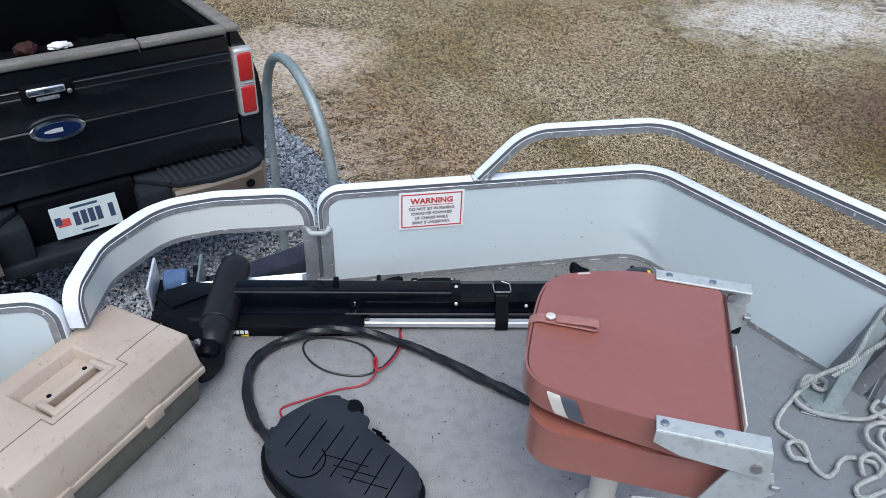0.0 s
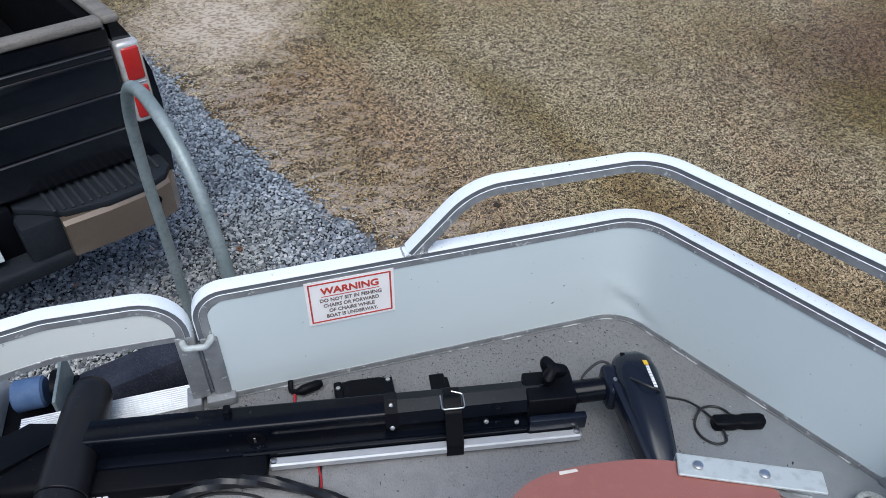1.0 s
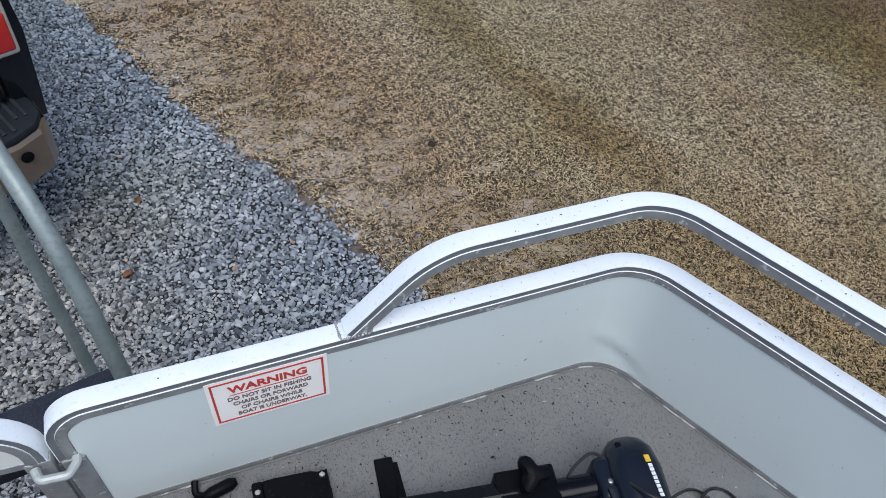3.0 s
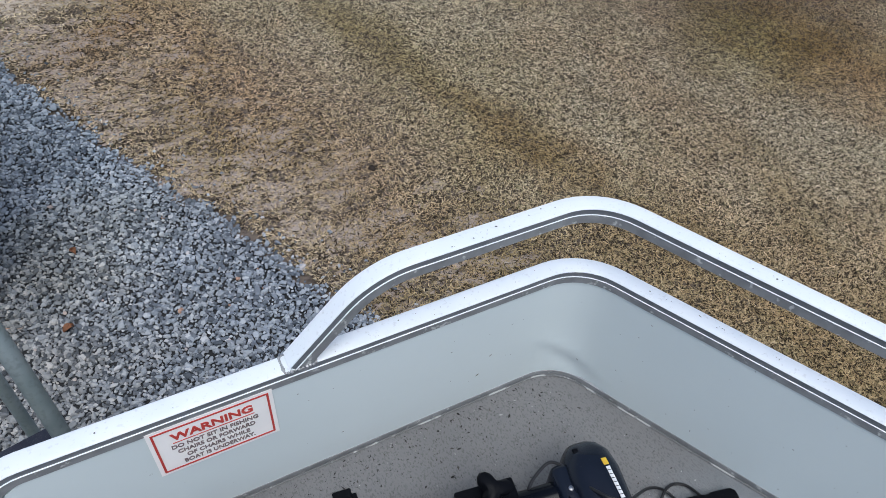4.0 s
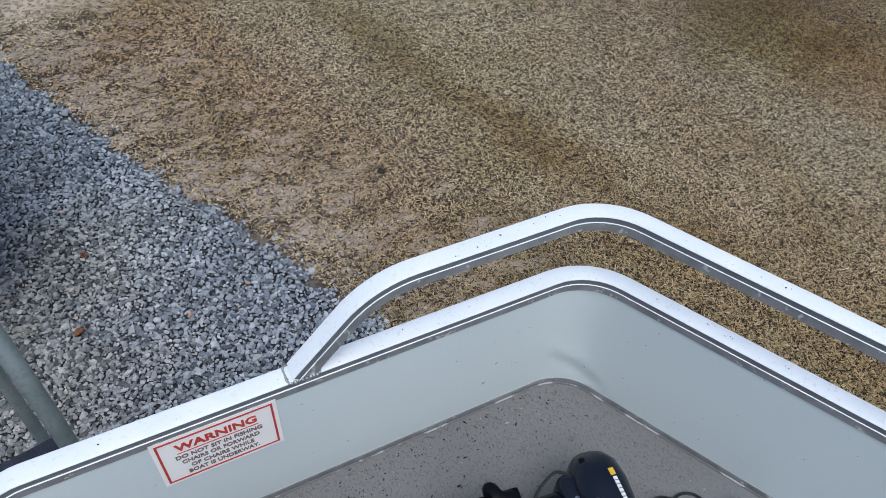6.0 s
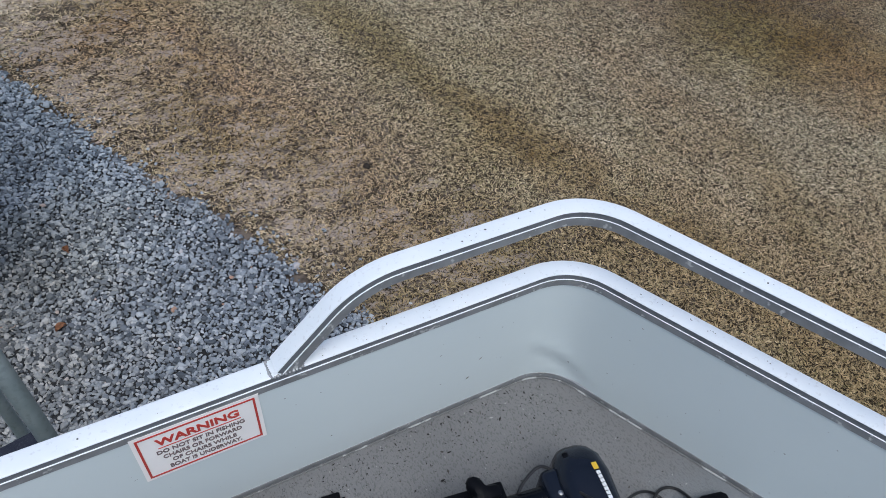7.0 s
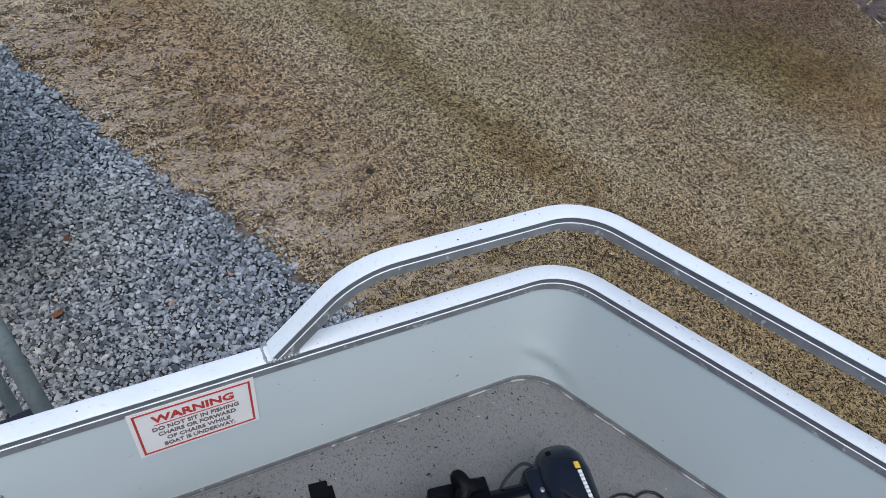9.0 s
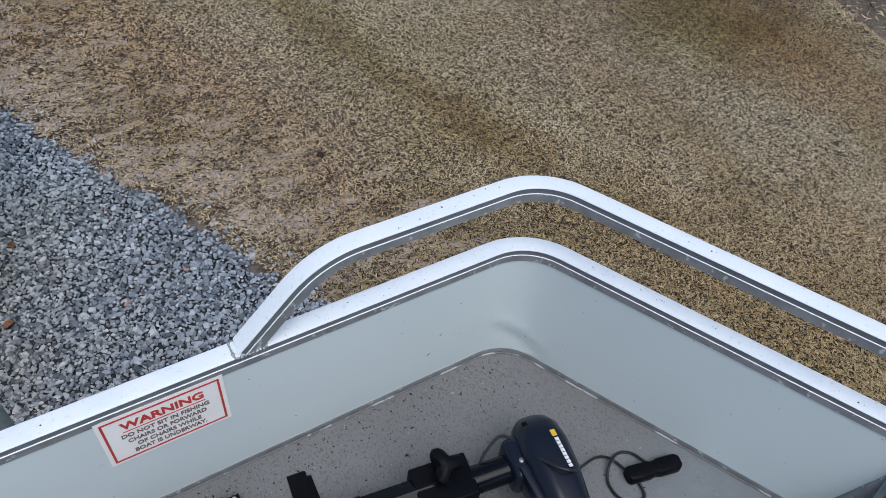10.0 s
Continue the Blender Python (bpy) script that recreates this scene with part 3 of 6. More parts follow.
def bare_flakes():
    """Pale scraped crusts of bare soil, uneven in outline, in the worn strip along the gravel."""
    rng = np.random.default_rng(33)
    bm = bmesh.new()
    for k in range(900):
        if k % 3 == 0:
            cy = rng.uniform(0.75, 4.4)
            cx = float(gravel_edge(cy)) + 0.08 + 1.05 * rng.beta(1.1, 1.9)
        x, y = cx + rng.normal(0, 0.05), cy + rng.normal(0, 0.022)
        rx, ry = rng.lognormal(math.log(0.027), 0.5) * np.array([1.35, 0.6])
        turn, ph = rng.uniform(-0.5, 0.5), rng.uniform(0, 50)
        ring = []
        for i in range(26):
            a = 2 * math.pi * i / 26
            r = 1 + 0.75 * noise.noise(Vector((math.cos(a) * 1.3, math.sin(a) * 1.3, ph))) + 0.45 * noise.noise(Vector((math.cos(a) * 4, math.sin(a) * 4, ph)))
            px, py = rx * r * math.cos(a), ry * r * math.sin(a)
            px, py = x + px * math.cos(turn) - py * math.sin(turn), y + px * math.sin(turn) + py * math.cos(turn)
            ring.append(bm.verts.new((px, py, lawn_relief(px, py) - 0.004)))
        mid = bm.verts.new((x, y, lawn_relief(x, y) + 0.008))
        for a, b in zip(ring, ring[1:] + ring[:1]):
            bm.faces.new((a, b, mid))
    tagged(part("bare_soil", bm, M_FLAKE), "pale pinkish crusts of bare scraped soil", "soil", kind="stuff")


def build_grass():
    """Single dry blades lying every way, close over the soil and thin in the worn places."""
    rng = np.random.default_rng(9)
    for kind in range(4):
        n = 330000
        u = rng.uniform(0, 1, n)
        y = -0.3 + 9.3 * (0.40 * u + 0.60 * u * u)
        f = rng.uniform(0, 1, n)
        x = -0.3 - 0.28 * y + f * (5.2 + 0.62 * y)
        size = rng.uniform(0.7, 1.35, n) * (1 + 0.11 * np.clip(y - 1.5, 0, 12))
        if kind == 3:
            n = 150000
            x, y = rng.uniform(-9, 15, n), rng.uniform(-9, 15, n)
            out = (y < -0.2) | (y > 8.8) | (x > 4.9 + 0.34 * y) | (x < -4.6)
            x, y = x[out], y[out]
            n = len(x)
            size = rng.uniform(2.8, 4.6, n)
        cover = np.sin(x * 1.7 + 1.1 * np.sin(y * 1.3)) * np.sin(y * 1.9 + 0.8 * np.sin(x * 2.1 + 1)) + 0.6 * np.sin(x * 5.1 + y * 3.7) * np.sin(y * 4.3 - x * 2.2) + 0.5 * np.sin(x * 11 - y * 7) * np.sin(x * 6 + y * 13)
        e = gravel_edge(y)
        rich = np.clip((x - e - 0.25) / 1.3, 0, 1)
        keep = ((x > e + 0.02) & (rng.uniform(-1.2, 1.2, n) < cover * 0.20 + 0.36 + rich * 0.90)) | (x < -4.7)
        for cx, cy, rx, ry in ((-0.2, 5.5, 0.8, 1.0), (5.8, 6.1, 1.7, 1.0)):
            keep &= rng.uniform(0.25, 1.9, n) < ((x - cx) / rx) ** 2 + ((y - cy) / ry) ** 2 + 0.15 + 0.3 * np.sin(x * 9) * np.sin(y * 8)
        x, y, size = x[keep], y[keep], size[keep]
        n = len(x)
        z = np.array([lawn_relief(p, q) for p, q in zip(x, y)]) + rng.uniform(0.0, 0.012, n)
        turns = turn_matrices(rng, n, 27) * size[:, None, None]
        w, ln, bend = 0.0018 + 0.0004 * (kind % 3), 0.0105 + 0.0015 * (kind % 3), 0.004 * (kind % 3 - 1)
        v = [(-ln, bend, 0), (-0.2 * ln, -w, 0.001), (ln, bend, 0.0), (-0.1 * ln, w, 0.001)]
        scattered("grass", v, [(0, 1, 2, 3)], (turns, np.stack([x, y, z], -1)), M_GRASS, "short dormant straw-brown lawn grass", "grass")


build_ground()
build_gravel()
bare_flakes()
build_grass()

# ---- the boat ----
boat = empty("pontoon_boat", "white and aluminium pontoon boat standing on its trailer", "boat")
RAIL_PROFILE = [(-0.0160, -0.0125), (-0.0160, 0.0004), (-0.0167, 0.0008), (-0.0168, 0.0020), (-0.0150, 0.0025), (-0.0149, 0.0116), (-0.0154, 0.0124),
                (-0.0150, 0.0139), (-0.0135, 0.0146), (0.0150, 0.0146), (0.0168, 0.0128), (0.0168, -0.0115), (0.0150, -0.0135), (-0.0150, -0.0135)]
# groove and lower faces get darker skins, so their shade is in the colour
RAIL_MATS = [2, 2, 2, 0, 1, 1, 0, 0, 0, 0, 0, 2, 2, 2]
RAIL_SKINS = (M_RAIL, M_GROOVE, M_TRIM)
SIDE = Vector((0.44, -0.898, 0))


def plan_offset(path, d):
    """The path moved sideways in plan by d to its left."""
    out = []
    for i, q in enumerate(path):
        a, b = path[max(i - 1, 0)], path[min(i + 1, len(path) - 1)]
        t = (b - a).normalized()
        out.append(q + Vector((-t.y, t.x, 0)) * d)
    return out


def fence(name, plan, radii, z0, ends, label, left=1.0, down=None, lean=0.0, dent=None, paint=M_PANEL):
    """A fence: a sheet between an upright-ended top rail and a foot channel. plan: the way of the rail's middle, seen from above;
    ends: corner radii of the rail where it turns down."""
    flat = rounded([(x, y, 0) for x, y in plan], radii, 8) if len(plan) > 2 else [Vector((x, y, 0)) for x, y in plan]
    fine = [flat[0]]
    for a, b in zip(flat, flat[1:]):
        k = max(1, int((b - a).length / 0.012))
        fine += [a.lerp(b, (i + 1) / k) for i in range(k)]
    run = [0.0]
    for a, b in zip(fine, fine[1:]):
        run.append(run[-1] + (b - a).length)
    total = run[-1]
    bm = bmesh.new()
    sheets = []
    rows = 15
    for side_off in (-0.014, -0.001):
        line = plan_offset(fine, side_off * left)
        sheet = []
        for i, (q, s) in enumerate(zip(line, run)):
            top = RAIL - 0.008
            for s2, r in ((s, ends[0]), (total - s, ends[1])):
                if s2 < r:
                    top = min(top, RAIL - 0.008 - r + math.sqrt(max(r * r - (r - s2) ** 2, 0)))
            base = z0 + 0.004
            if lean and s > total - lean:
                base += (s - total + lean) / lean * (RAIL - 0.02 - z0)
            top = max(top, base + 0.002)
            a, b = fine[max(i - 1, 0)], fine[min(i + 1, len(fine) - 1)]
            side = Vector((-(b - a).y, (b - a).x, 0)).normalized() * left
            col = []
            for k in range(rows + 1):
                z = base + (top - base) * k / rows
                d = 0.0
                if dent:
                    along, up = s - dent[0], z - dent[1]
                    across = up + 0.55 * along
                    d = dent[2] * math.exp(-(along / 0.055) ** 2 - (across / 0.010) ** 2) - 0.6 * dent[2] * math.exp(-((along + 0.03) / 0.06) ** 2 - ((across - 0.024) / 0.014) ** 2)
                col.append(bm.verts.new((q.x + side.x * d, q.y + side.y * d, z)))
            sheet.append(col)
        sheets.append(sheet)
    s0, s1 = sheets
    for i in range(len(fine) - 1):
        for k in range(rows):
            bm.faces.new((s0[i][k], s0[i + 1][k], s0[i + 1][k + 1], s0[i][k + 1]))
            bm.faces.new((s1[i][k], s1[i][k + 1], s1[i + 1][k + 1], s1[i + 1][k]))
        bm.faces.new((s0[i][-1], s0[i + 1][-1], s1[i + 1][-1], s1[i][-1]))
        bm.faces.new((s0[i][0], s1[i][0], s1[i + 1][0], s0[i + 1][0]))
    panel = part(name, bm, paint, boat, label)
    foot = down or (D, D)
    p0, p1 = flat[0], flat[-1]
    back = (flat[-2] - flat[-1]).normalized() * (lean * (RAIL - foot[1]) / (RAIL - z0))
    path = [Vector((p0.x, p0.y, foot[0]))] + [Vector((q.x, q.y, RAIL)) for q in flat] + [Vector((p1.x + back.x, p1.y + back.y, foot[1]))]
    soft = [path[0]] + rounded(path[:3], ends[0], 8)[1:-1] + path[2:-2] + rounded(path[-3:], ends[1], 8)[1:-1] + [path[-1]]
    t0 = (flat[1] - flat[0]).normalized()
    way = Vector((-t0.y, t0.x, 0)) * left
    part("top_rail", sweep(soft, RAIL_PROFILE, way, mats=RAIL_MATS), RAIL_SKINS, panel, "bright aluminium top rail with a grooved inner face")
    under = plan_offset(flat, -0.0045 * left)
    low = under if not lean else under[:-1] + [under[-1] + (under[-2] - under[-1]).normalized() * lean]
    part("foot_channel", sweep([Vector((q.x, q.y, z0 + 0.008)) for q in low], round_rect(0.0205, 0.017, 0.002, 1), way), M_TRIM, panel, "dull grey foot channel")
    return panel, flat, way


def build_boat():
    out = [(-0.58, 0.048), (0.745, 0.048), (1.075, -0.60), (1.26, -0.92), (1.26, -4.4), (-1.10, -4.4), (-1.10, -0.51), (-0.96, -0.318), (-0.772, -0.318)]
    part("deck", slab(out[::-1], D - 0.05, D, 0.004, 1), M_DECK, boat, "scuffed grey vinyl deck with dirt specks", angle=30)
    for x in (-0.62, 0.78):
        body = lathe([(0.02, 0.0), (0.16, 0.10), (0.25, 0.32), (0.27, 0.6), (0.27, 4.0), (0.25, 4.05)], 28, pose(x, -0.12, D - 0.37, 90, 0, 0))
        part("pontoon", body, M_RAIL, boat, "bare aluminium pontoon tube")
    for y in (-0.35, -1.3, -2.3, -3.3):
        part("cross_beam", box(-1.0, 1.15, y - 0.04, y + 0.04, D - 0.10, D - 0.05, 0.004), M_TRIM, boat)
    bow, flat, way = fence("bow_fence", [(-0.205, 0.013), (0.722, 0.013), (1.030, -0.617)], [0.115], D, (0.075, 0.035), "off-white painted bow fence panel with a warning sticker", down=(1.485, 1.545), lean=0.075, dent=(0.950, D + 0.050, 0.0075))
    part("end_post", box(-0.217, -0.184, -0.006, 0.029, D + 0.022, 1.488, 0.004), M_TRIM, bow, "dull aluminium end post")
    way_out = (flat[-1] - flat[-2]).normalized()
    foot_at = flat[-1] - way_out * 0.07
    post = [Vector((foot_at.x, foot_at.y, D)), Vector((flat[-1].x, flat[-1].y, RAIL)) - Vector((way_out.x, way_out.y, 0)) * 0.012 - Vector((0, 0, 0.03))]
    part("end_post", sweep(post, round_rect(0.040, 0.036, 0.004, 2), Vector((-way_out.y, way_out.x, 0))), M_TRIM, bow, "slanted dull aluminium end post")
    post = [q + Vector((way_out.x, way_out.y, 0)) * 0.062 for q in post]
    part("end_post", sweep(post, round_rect(0.040, 0.036, 0.004, 2), Vector((-way_out.y, way_out.x, 0))), M_TRIM, bow, "slanted dull aluminium end post")
    brace = [Vector((0.921, -0.650, D)), Vector((1.034, -0.585, 1.578))]
    part("brace", sweep(brace, round_rect(0.036, 0.018, 0.004, 2), Vector((0.61, 0.79, 0)).cross(Vector((0, 0, 1)))), M_GALV, bow, "slanted dull aluminium brace")
    part("brace_foot", box(0.868, 0.950, -0.680, -0.590, D, D + 0.006, 0.003, 1), M_GALV, bow)
    between = [q - Vector((way_out.x, way_out.y, 0)) * 0.031 for q in post]
    part("end_plate", sweep(between, [(0.004, -0.032), (0.004, 0.032), (-0.004, 0.032), (-0.004, -0.032)], Vector((-way_out.y, way_out.x, 0))), M_TRIM, bow, "dull aluminium end plate")
    seam = plan_offset(flat, -0.0168)
    part("sealant_bead", sweep([Vector((q.x, q.y, D + 0.002)) for q in seam[:-1] + [seam[-1].lerp(seam[-2], 0.2)]], round_rect(0.0034, 0.003, 0.001, 1), way), M_CAULK, bow, "broken white sealant line")
    part("post_shoe", box(-0.236, -0.177, -0.022, 0.034, D, D + 0.022, 0.004), M_TRIM, bow, "cast aluminium post shoe")
    # grab rail over the bow fence
    z = 1.729
    top = rounded([(0.212, 0.013, RAIL + 0.012), (0.335, 0.013, z), (0.722, 0.013, z), (1.12, -0.80, z), (1.2, -0.963, RAIL - 0.05)], [0.14, 0.115, 0.08], 9)
    prof = [(a * 0.96, b * (0.98 if b > 0 else 1.15)) for a, b in RAIL_PROFILE]
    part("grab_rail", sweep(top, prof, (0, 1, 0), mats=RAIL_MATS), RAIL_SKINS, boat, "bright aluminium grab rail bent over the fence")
    rng = random.Random(8)
    for k in range(34):
        a = 2 * math.pi * k / 34
        x, y = 0.2175 + 0.024 * max(-1, min(1, 1.3 * math.cos(a))), 0.013 + 0.0165 * max(-1, min(1, 1.3 * math.sin(a)))
        own = bmesh.new()
        bmesh.ops.create_icosphere(own, subdivisions=1, radius=0.0028 * rng.uniform(0.7, 1.2), matrix=Matrix.Translation((x, y, RAIL + 0.0145)))
        weld = own if k == 0 else merge(own, weld)
    part("weld", weld, M_TRIM, boat, "lumpy weld bead")
    # next fence on the starboard side
    fence("side_fence", [(1.044, -0.652), (1.225, -0.99), (1.225, -4.2)], [0.08], D, (0.05, 0.08), "off-white painted side fence panel")
    # gate and port fence
    gate, gflat, gway = fence("bow_gate", [(-0.740, -0.330), (-0.716, -0.165), (-0.605, -0.006), (-0.47, 0.022), (-0.243, 0.013)], [0.16, 0.16, 0.14], 1.49, (0.06, 0.075), "cream-white half-height bow gate with an aluminium frame", down=(1.51, D + 0.02), paint=M_GATE)
    part("lower_rail", box(-0.262, -0.225, -0.004, 0.028, D + 0.02, 1.5, 0.004), M_TRIM, gate, "upright gate stile")
    part("gate_shoe", box(-0.275, -0.246, -0.02, 0.034, D, D + 0.02, 0.003), M_TRIM, gate)
    latch = rounded([(-0.248, -0.008, 1.494), (-0.242, -0.026, 1.492), (-0.206, -0.028, 1.490), (-0.195, -0.012, 1.490), (-0.195, 0.0, 1.490)], 0.008, 4)
    part("latch", sweep(latch, circle(0.0066, 10), (0, 0, 1)), M_BRACKET, gate, "aluminium hook latch")
    part("hinge_pin", lathe([(0.004, 0), (0.004, 0.14)], 8, pose(-0.222, 0.005, 1.33)), M_GROOVE, gate)
    fence("side_fence", [(-1.07, -4.2), (-1.07, -0.52), (-0.955, -0.342), (-0.776, -0.342)], [0.08, 0.08], D, (0.08, 0.05), "off-white painted side fence panel")
    # ribbed threshold plate at the bow
    plate = part("threshold_plate", box(-0.602, -0.250, -0.004, 0.056, D, D + 0.004, 0.001, 1), M_RIB, boat, "ribbed white aluminium threshold plate")
    for i in range(10):
        yy = 0.0005 + i * 0.0057
        part("rib", box(-0.602, -0.250, yy - 0.0015, yy + 0.0015, D + 0.004, D + 0.008, 0.0012, 1), M_RIB, plate)


def warning_sign():
    w, h = 0.165, 0.103
    sign = part("warning_sign", box(-0.006, w + 0.006, -0.0035, -0.0022, 1.471 - 0.006, 1.574 + 0.006), M_SIGN, boat, "white warning sticker with red border and lettering", smooth=False)
    t = 0.0032
    bm = box(0, w, -0.0042, -0.0036, 1.574 - t, 1.574)
    for x0, x1, z0, z1 in ((0, w, 1.471, 1.471 + t), (0, t, 1.471 + t, 1.574 - t), (w - t, w, 1.471 + t, 1.574 - t)):
        bm = box(x0, x1, -0.0042, -0.0036, z0, z1, bm=bm)
    part("border", bm, M_SIGNRED, sign, smooth=False)

    def at(z):
        return pose(w / 2, -0.0040, z, 90, 0, 0)
    letters("heading", "WARNING", 0.023, M_SIGNRED, sign, at(1.5515), 0.0007, label="red capital lettering", width=0.116)
    part("underline", box(w / 2 - 0.058, w / 2 + 0.058, -0.0042, -0.0036, 1.5375, 1.539), M_SIGNRED, sign, smooth=False)
    for i, (line, wid) in enumerate((("DO NOT SIT IN FISHING", 0.124), ("CHAIRS OR FORWARD", 0.112), ("OF CHAIRS WHILE", 0.092), ("BOAT IS UNDERWAY.", 0.104))):
        letters("line", line, 0.0125, M_SIGNGREY, sign, at(1.5275 - i * 0.0143), 0.0003, width=wid)


def deck_crumbs():
    """Tiny dark flecks of dirt and bark on the bow deck."""
    rng = np.random.default_rng(21)
    n = 4000
    x, y = rng.uniform(-0.60, 1.02, n), rng.uniform(-1.05, 0.0, n)
    near_seam = rng.uniform(0, 1, n) < 0.3
    y = np.where(near_seam, -np.abs(rng.normal(0.012, 0.05, n)) - 0.006, y)
    keep = (x - 0.66) * 0.898 + (y + 0.03) * 0.44 < 0.02
    keep &= (y < -0.01) & (x > -0.5 - y * -0.5)
    x, y = x[keep], y[keep]
    n = len(x)
    size = rng.lognormal(math.log(0.00085), 0.45, n).clip(0.0004, 0.0028)
    turns = turn_matrices(rng, n, 12) * np.stack([size * rng.uniform(1.0, 2.8, n), size * rng.uniform(0.6, 1.0, n), size * 0.5], -1)[:, None, :]
    verts = [(1, 0, 0), (-1, 0.1, 0), (0, 1, 0), (0.1, -1, 0), (0.1, 0.1, 0.9)]
    faces = [(0, 2, 4), (2, 1, 4), (1, 3, 4), (3, 0, 4)]
    scattered("dirt_crumbs", verts, faces, (turns, np.stack([x, y, np.full(n, D + 0.0002)], -1)), M_CRUMB, "tiny dark crumbs of dirt on the deck", "dirt")


def fence_specks():
    """Tiny dark flecks of dirt on the fence sheets and on the rails' tops."""
    rng = np.random.default_rng(14)
    fleck = [(1, 0, 0.3), (-0.2, 0, 1), (-1, 0, -0.2), (0.1, 0, -0.8), (0, -0.5, 0)]
    faces = [(0, 1, 4), (1, 2, 4), (2, 3, 4), (3, 0, 4)]
    way = Vector((0.439, -0.898, 0))
    for count, turn, z0, z1 in ((15, 0.0, D + 0.04, RAIL - 0.03), (16, math.atan2(way.y, way.x), D + 0.04, RAIL - 0.03), (34, None, 0, 0), (24, None, 1, 0)):
        size = rng.lognormal(math.log(0.0008), 0.45, count).clip(0.0006, 0.003)
        spin = rng.uniform(-0.8, 0.8, count)
        turns, where = [], []
        for k in range(count):
            shape = Matrix.Diagonal((size[k] * 1.7, 0.0006, size[k] * 0.8)) if turn is not None else Matrix.Diagonal((size[k] * 1.2, 0.0006, size[k]))
            if turn is None:
                f = rng.uniform(0, 1)
                lift = RAIL + 0.0146 if z0 == 0 else 1.729 + 0.0143
                a, b = (Vector((-0.08, 0.013, 0)), Vector((0.64, 0.013, 0))) if k % 2 else (Vector((0.775, -0.095, 0)), Vector((1.01, -0.575, 0)))
                if z0 and k % 2:
                    a = Vector((0.42, 0.013, 0))
                p = a.lerp(b, f) + Vector((0.0, rng.uniform(-0.010, 0.010), lift))
                turns.append(np.array(Matrix.Rotation(spin[k] * 3, 3, "Z") @ Matrix.Rotation(radians(-90), 3, "X") @ shape))
            elif turn == 0.0:
                p = Vector((rng.uniform(0.19, 0.62), -0.0012, rng.uniform(z0, z1)))
                turns.append(np.array(Matrix.Rotation(spin[k], 3, "Y") @ shape))
            else:
                p = Vector((0.722, 0.013, 0)) + way * rng.uniform(0.10, 0.62) + Vector((way.y, -way.x, 0)) * 0.0142
                p.z = rng.uniform(z0, z1)
                turns.append(np.array(Matrix.Rotation(turn, 3, "Z") @ Matrix.Rotation(spin[k], 3, "Y") @ shape))
            where.append(p)
        scattered("dirt_specks", fleck, faces, (np.array(turns), np.array([tuple(p) for p in where])), M_CRUMB, "tiny dark flecks of dirt on the boat's fence", "dirt")


def dry_leaf(x, y, length, turn):
    """A curled dead leaf lying on the gravel."""
    bm = bmesh.new()
    rows = []
    for i in range(9):
        f = i / 8
        w = length * 0.36 * math.sin(math.pi * min(1.0, f * 0.96 + 0.04)) ** 0.8
        rows.append([bm.verts.new((length * (f - 0.5), w * c, 0.012 * abs(c) ** 1.5 + 0.010 * math.sin(f * 3.0) - 0.004 * (1 - abs(c)))) for c in (-1, -0.5, 0, 0.5, 1)])
    for a, b in zip(rows, rows[1:]):
        for i in range(4):
            bm.faces.new((a[i], a[i + 1], b[i + 1], b[i]))
    bmesh.ops.solidify(bm, geom=bm.faces[:], thickness=0.0008)
    leaf = part("dry_leaf", bm, M_LEAF)
    leaf.matrix_world = pose(x, y, lawn_relief(x, y) + 0.030, 0, 0, turn)
    return tagged(leaf, "curled rust-brown dead leaf lying on the gravel", "leaf", "dead leaves on the gravel")


def dirt_clod():
    bm = bmesh.new()
    bmesh.ops.create_icosphere(bm, subdivisions=2, radius=0.020)
    for v in bm.verts:
        v.co *= 1 + 0.5 * noise.noise(v.co * 60)
        v.co.z *= 0.6
    clod = part("dirt_clod", bm, M_CLOD)
    clod.matrix_world = pose(1.238, 2.158, lawn_relief(1.238, 2.158) + 0.014)
    tagged(clod, "small dark brown clod lying on the lawn", "clod")


build_boat()
warning_sign()
deck_crumbs()
fence_specks()
dry_leaf(-0.33, 1.68, 0.048, 25)
dry_leaf(-0.25, 2.13, 0.040, 110)
dirt_clod()


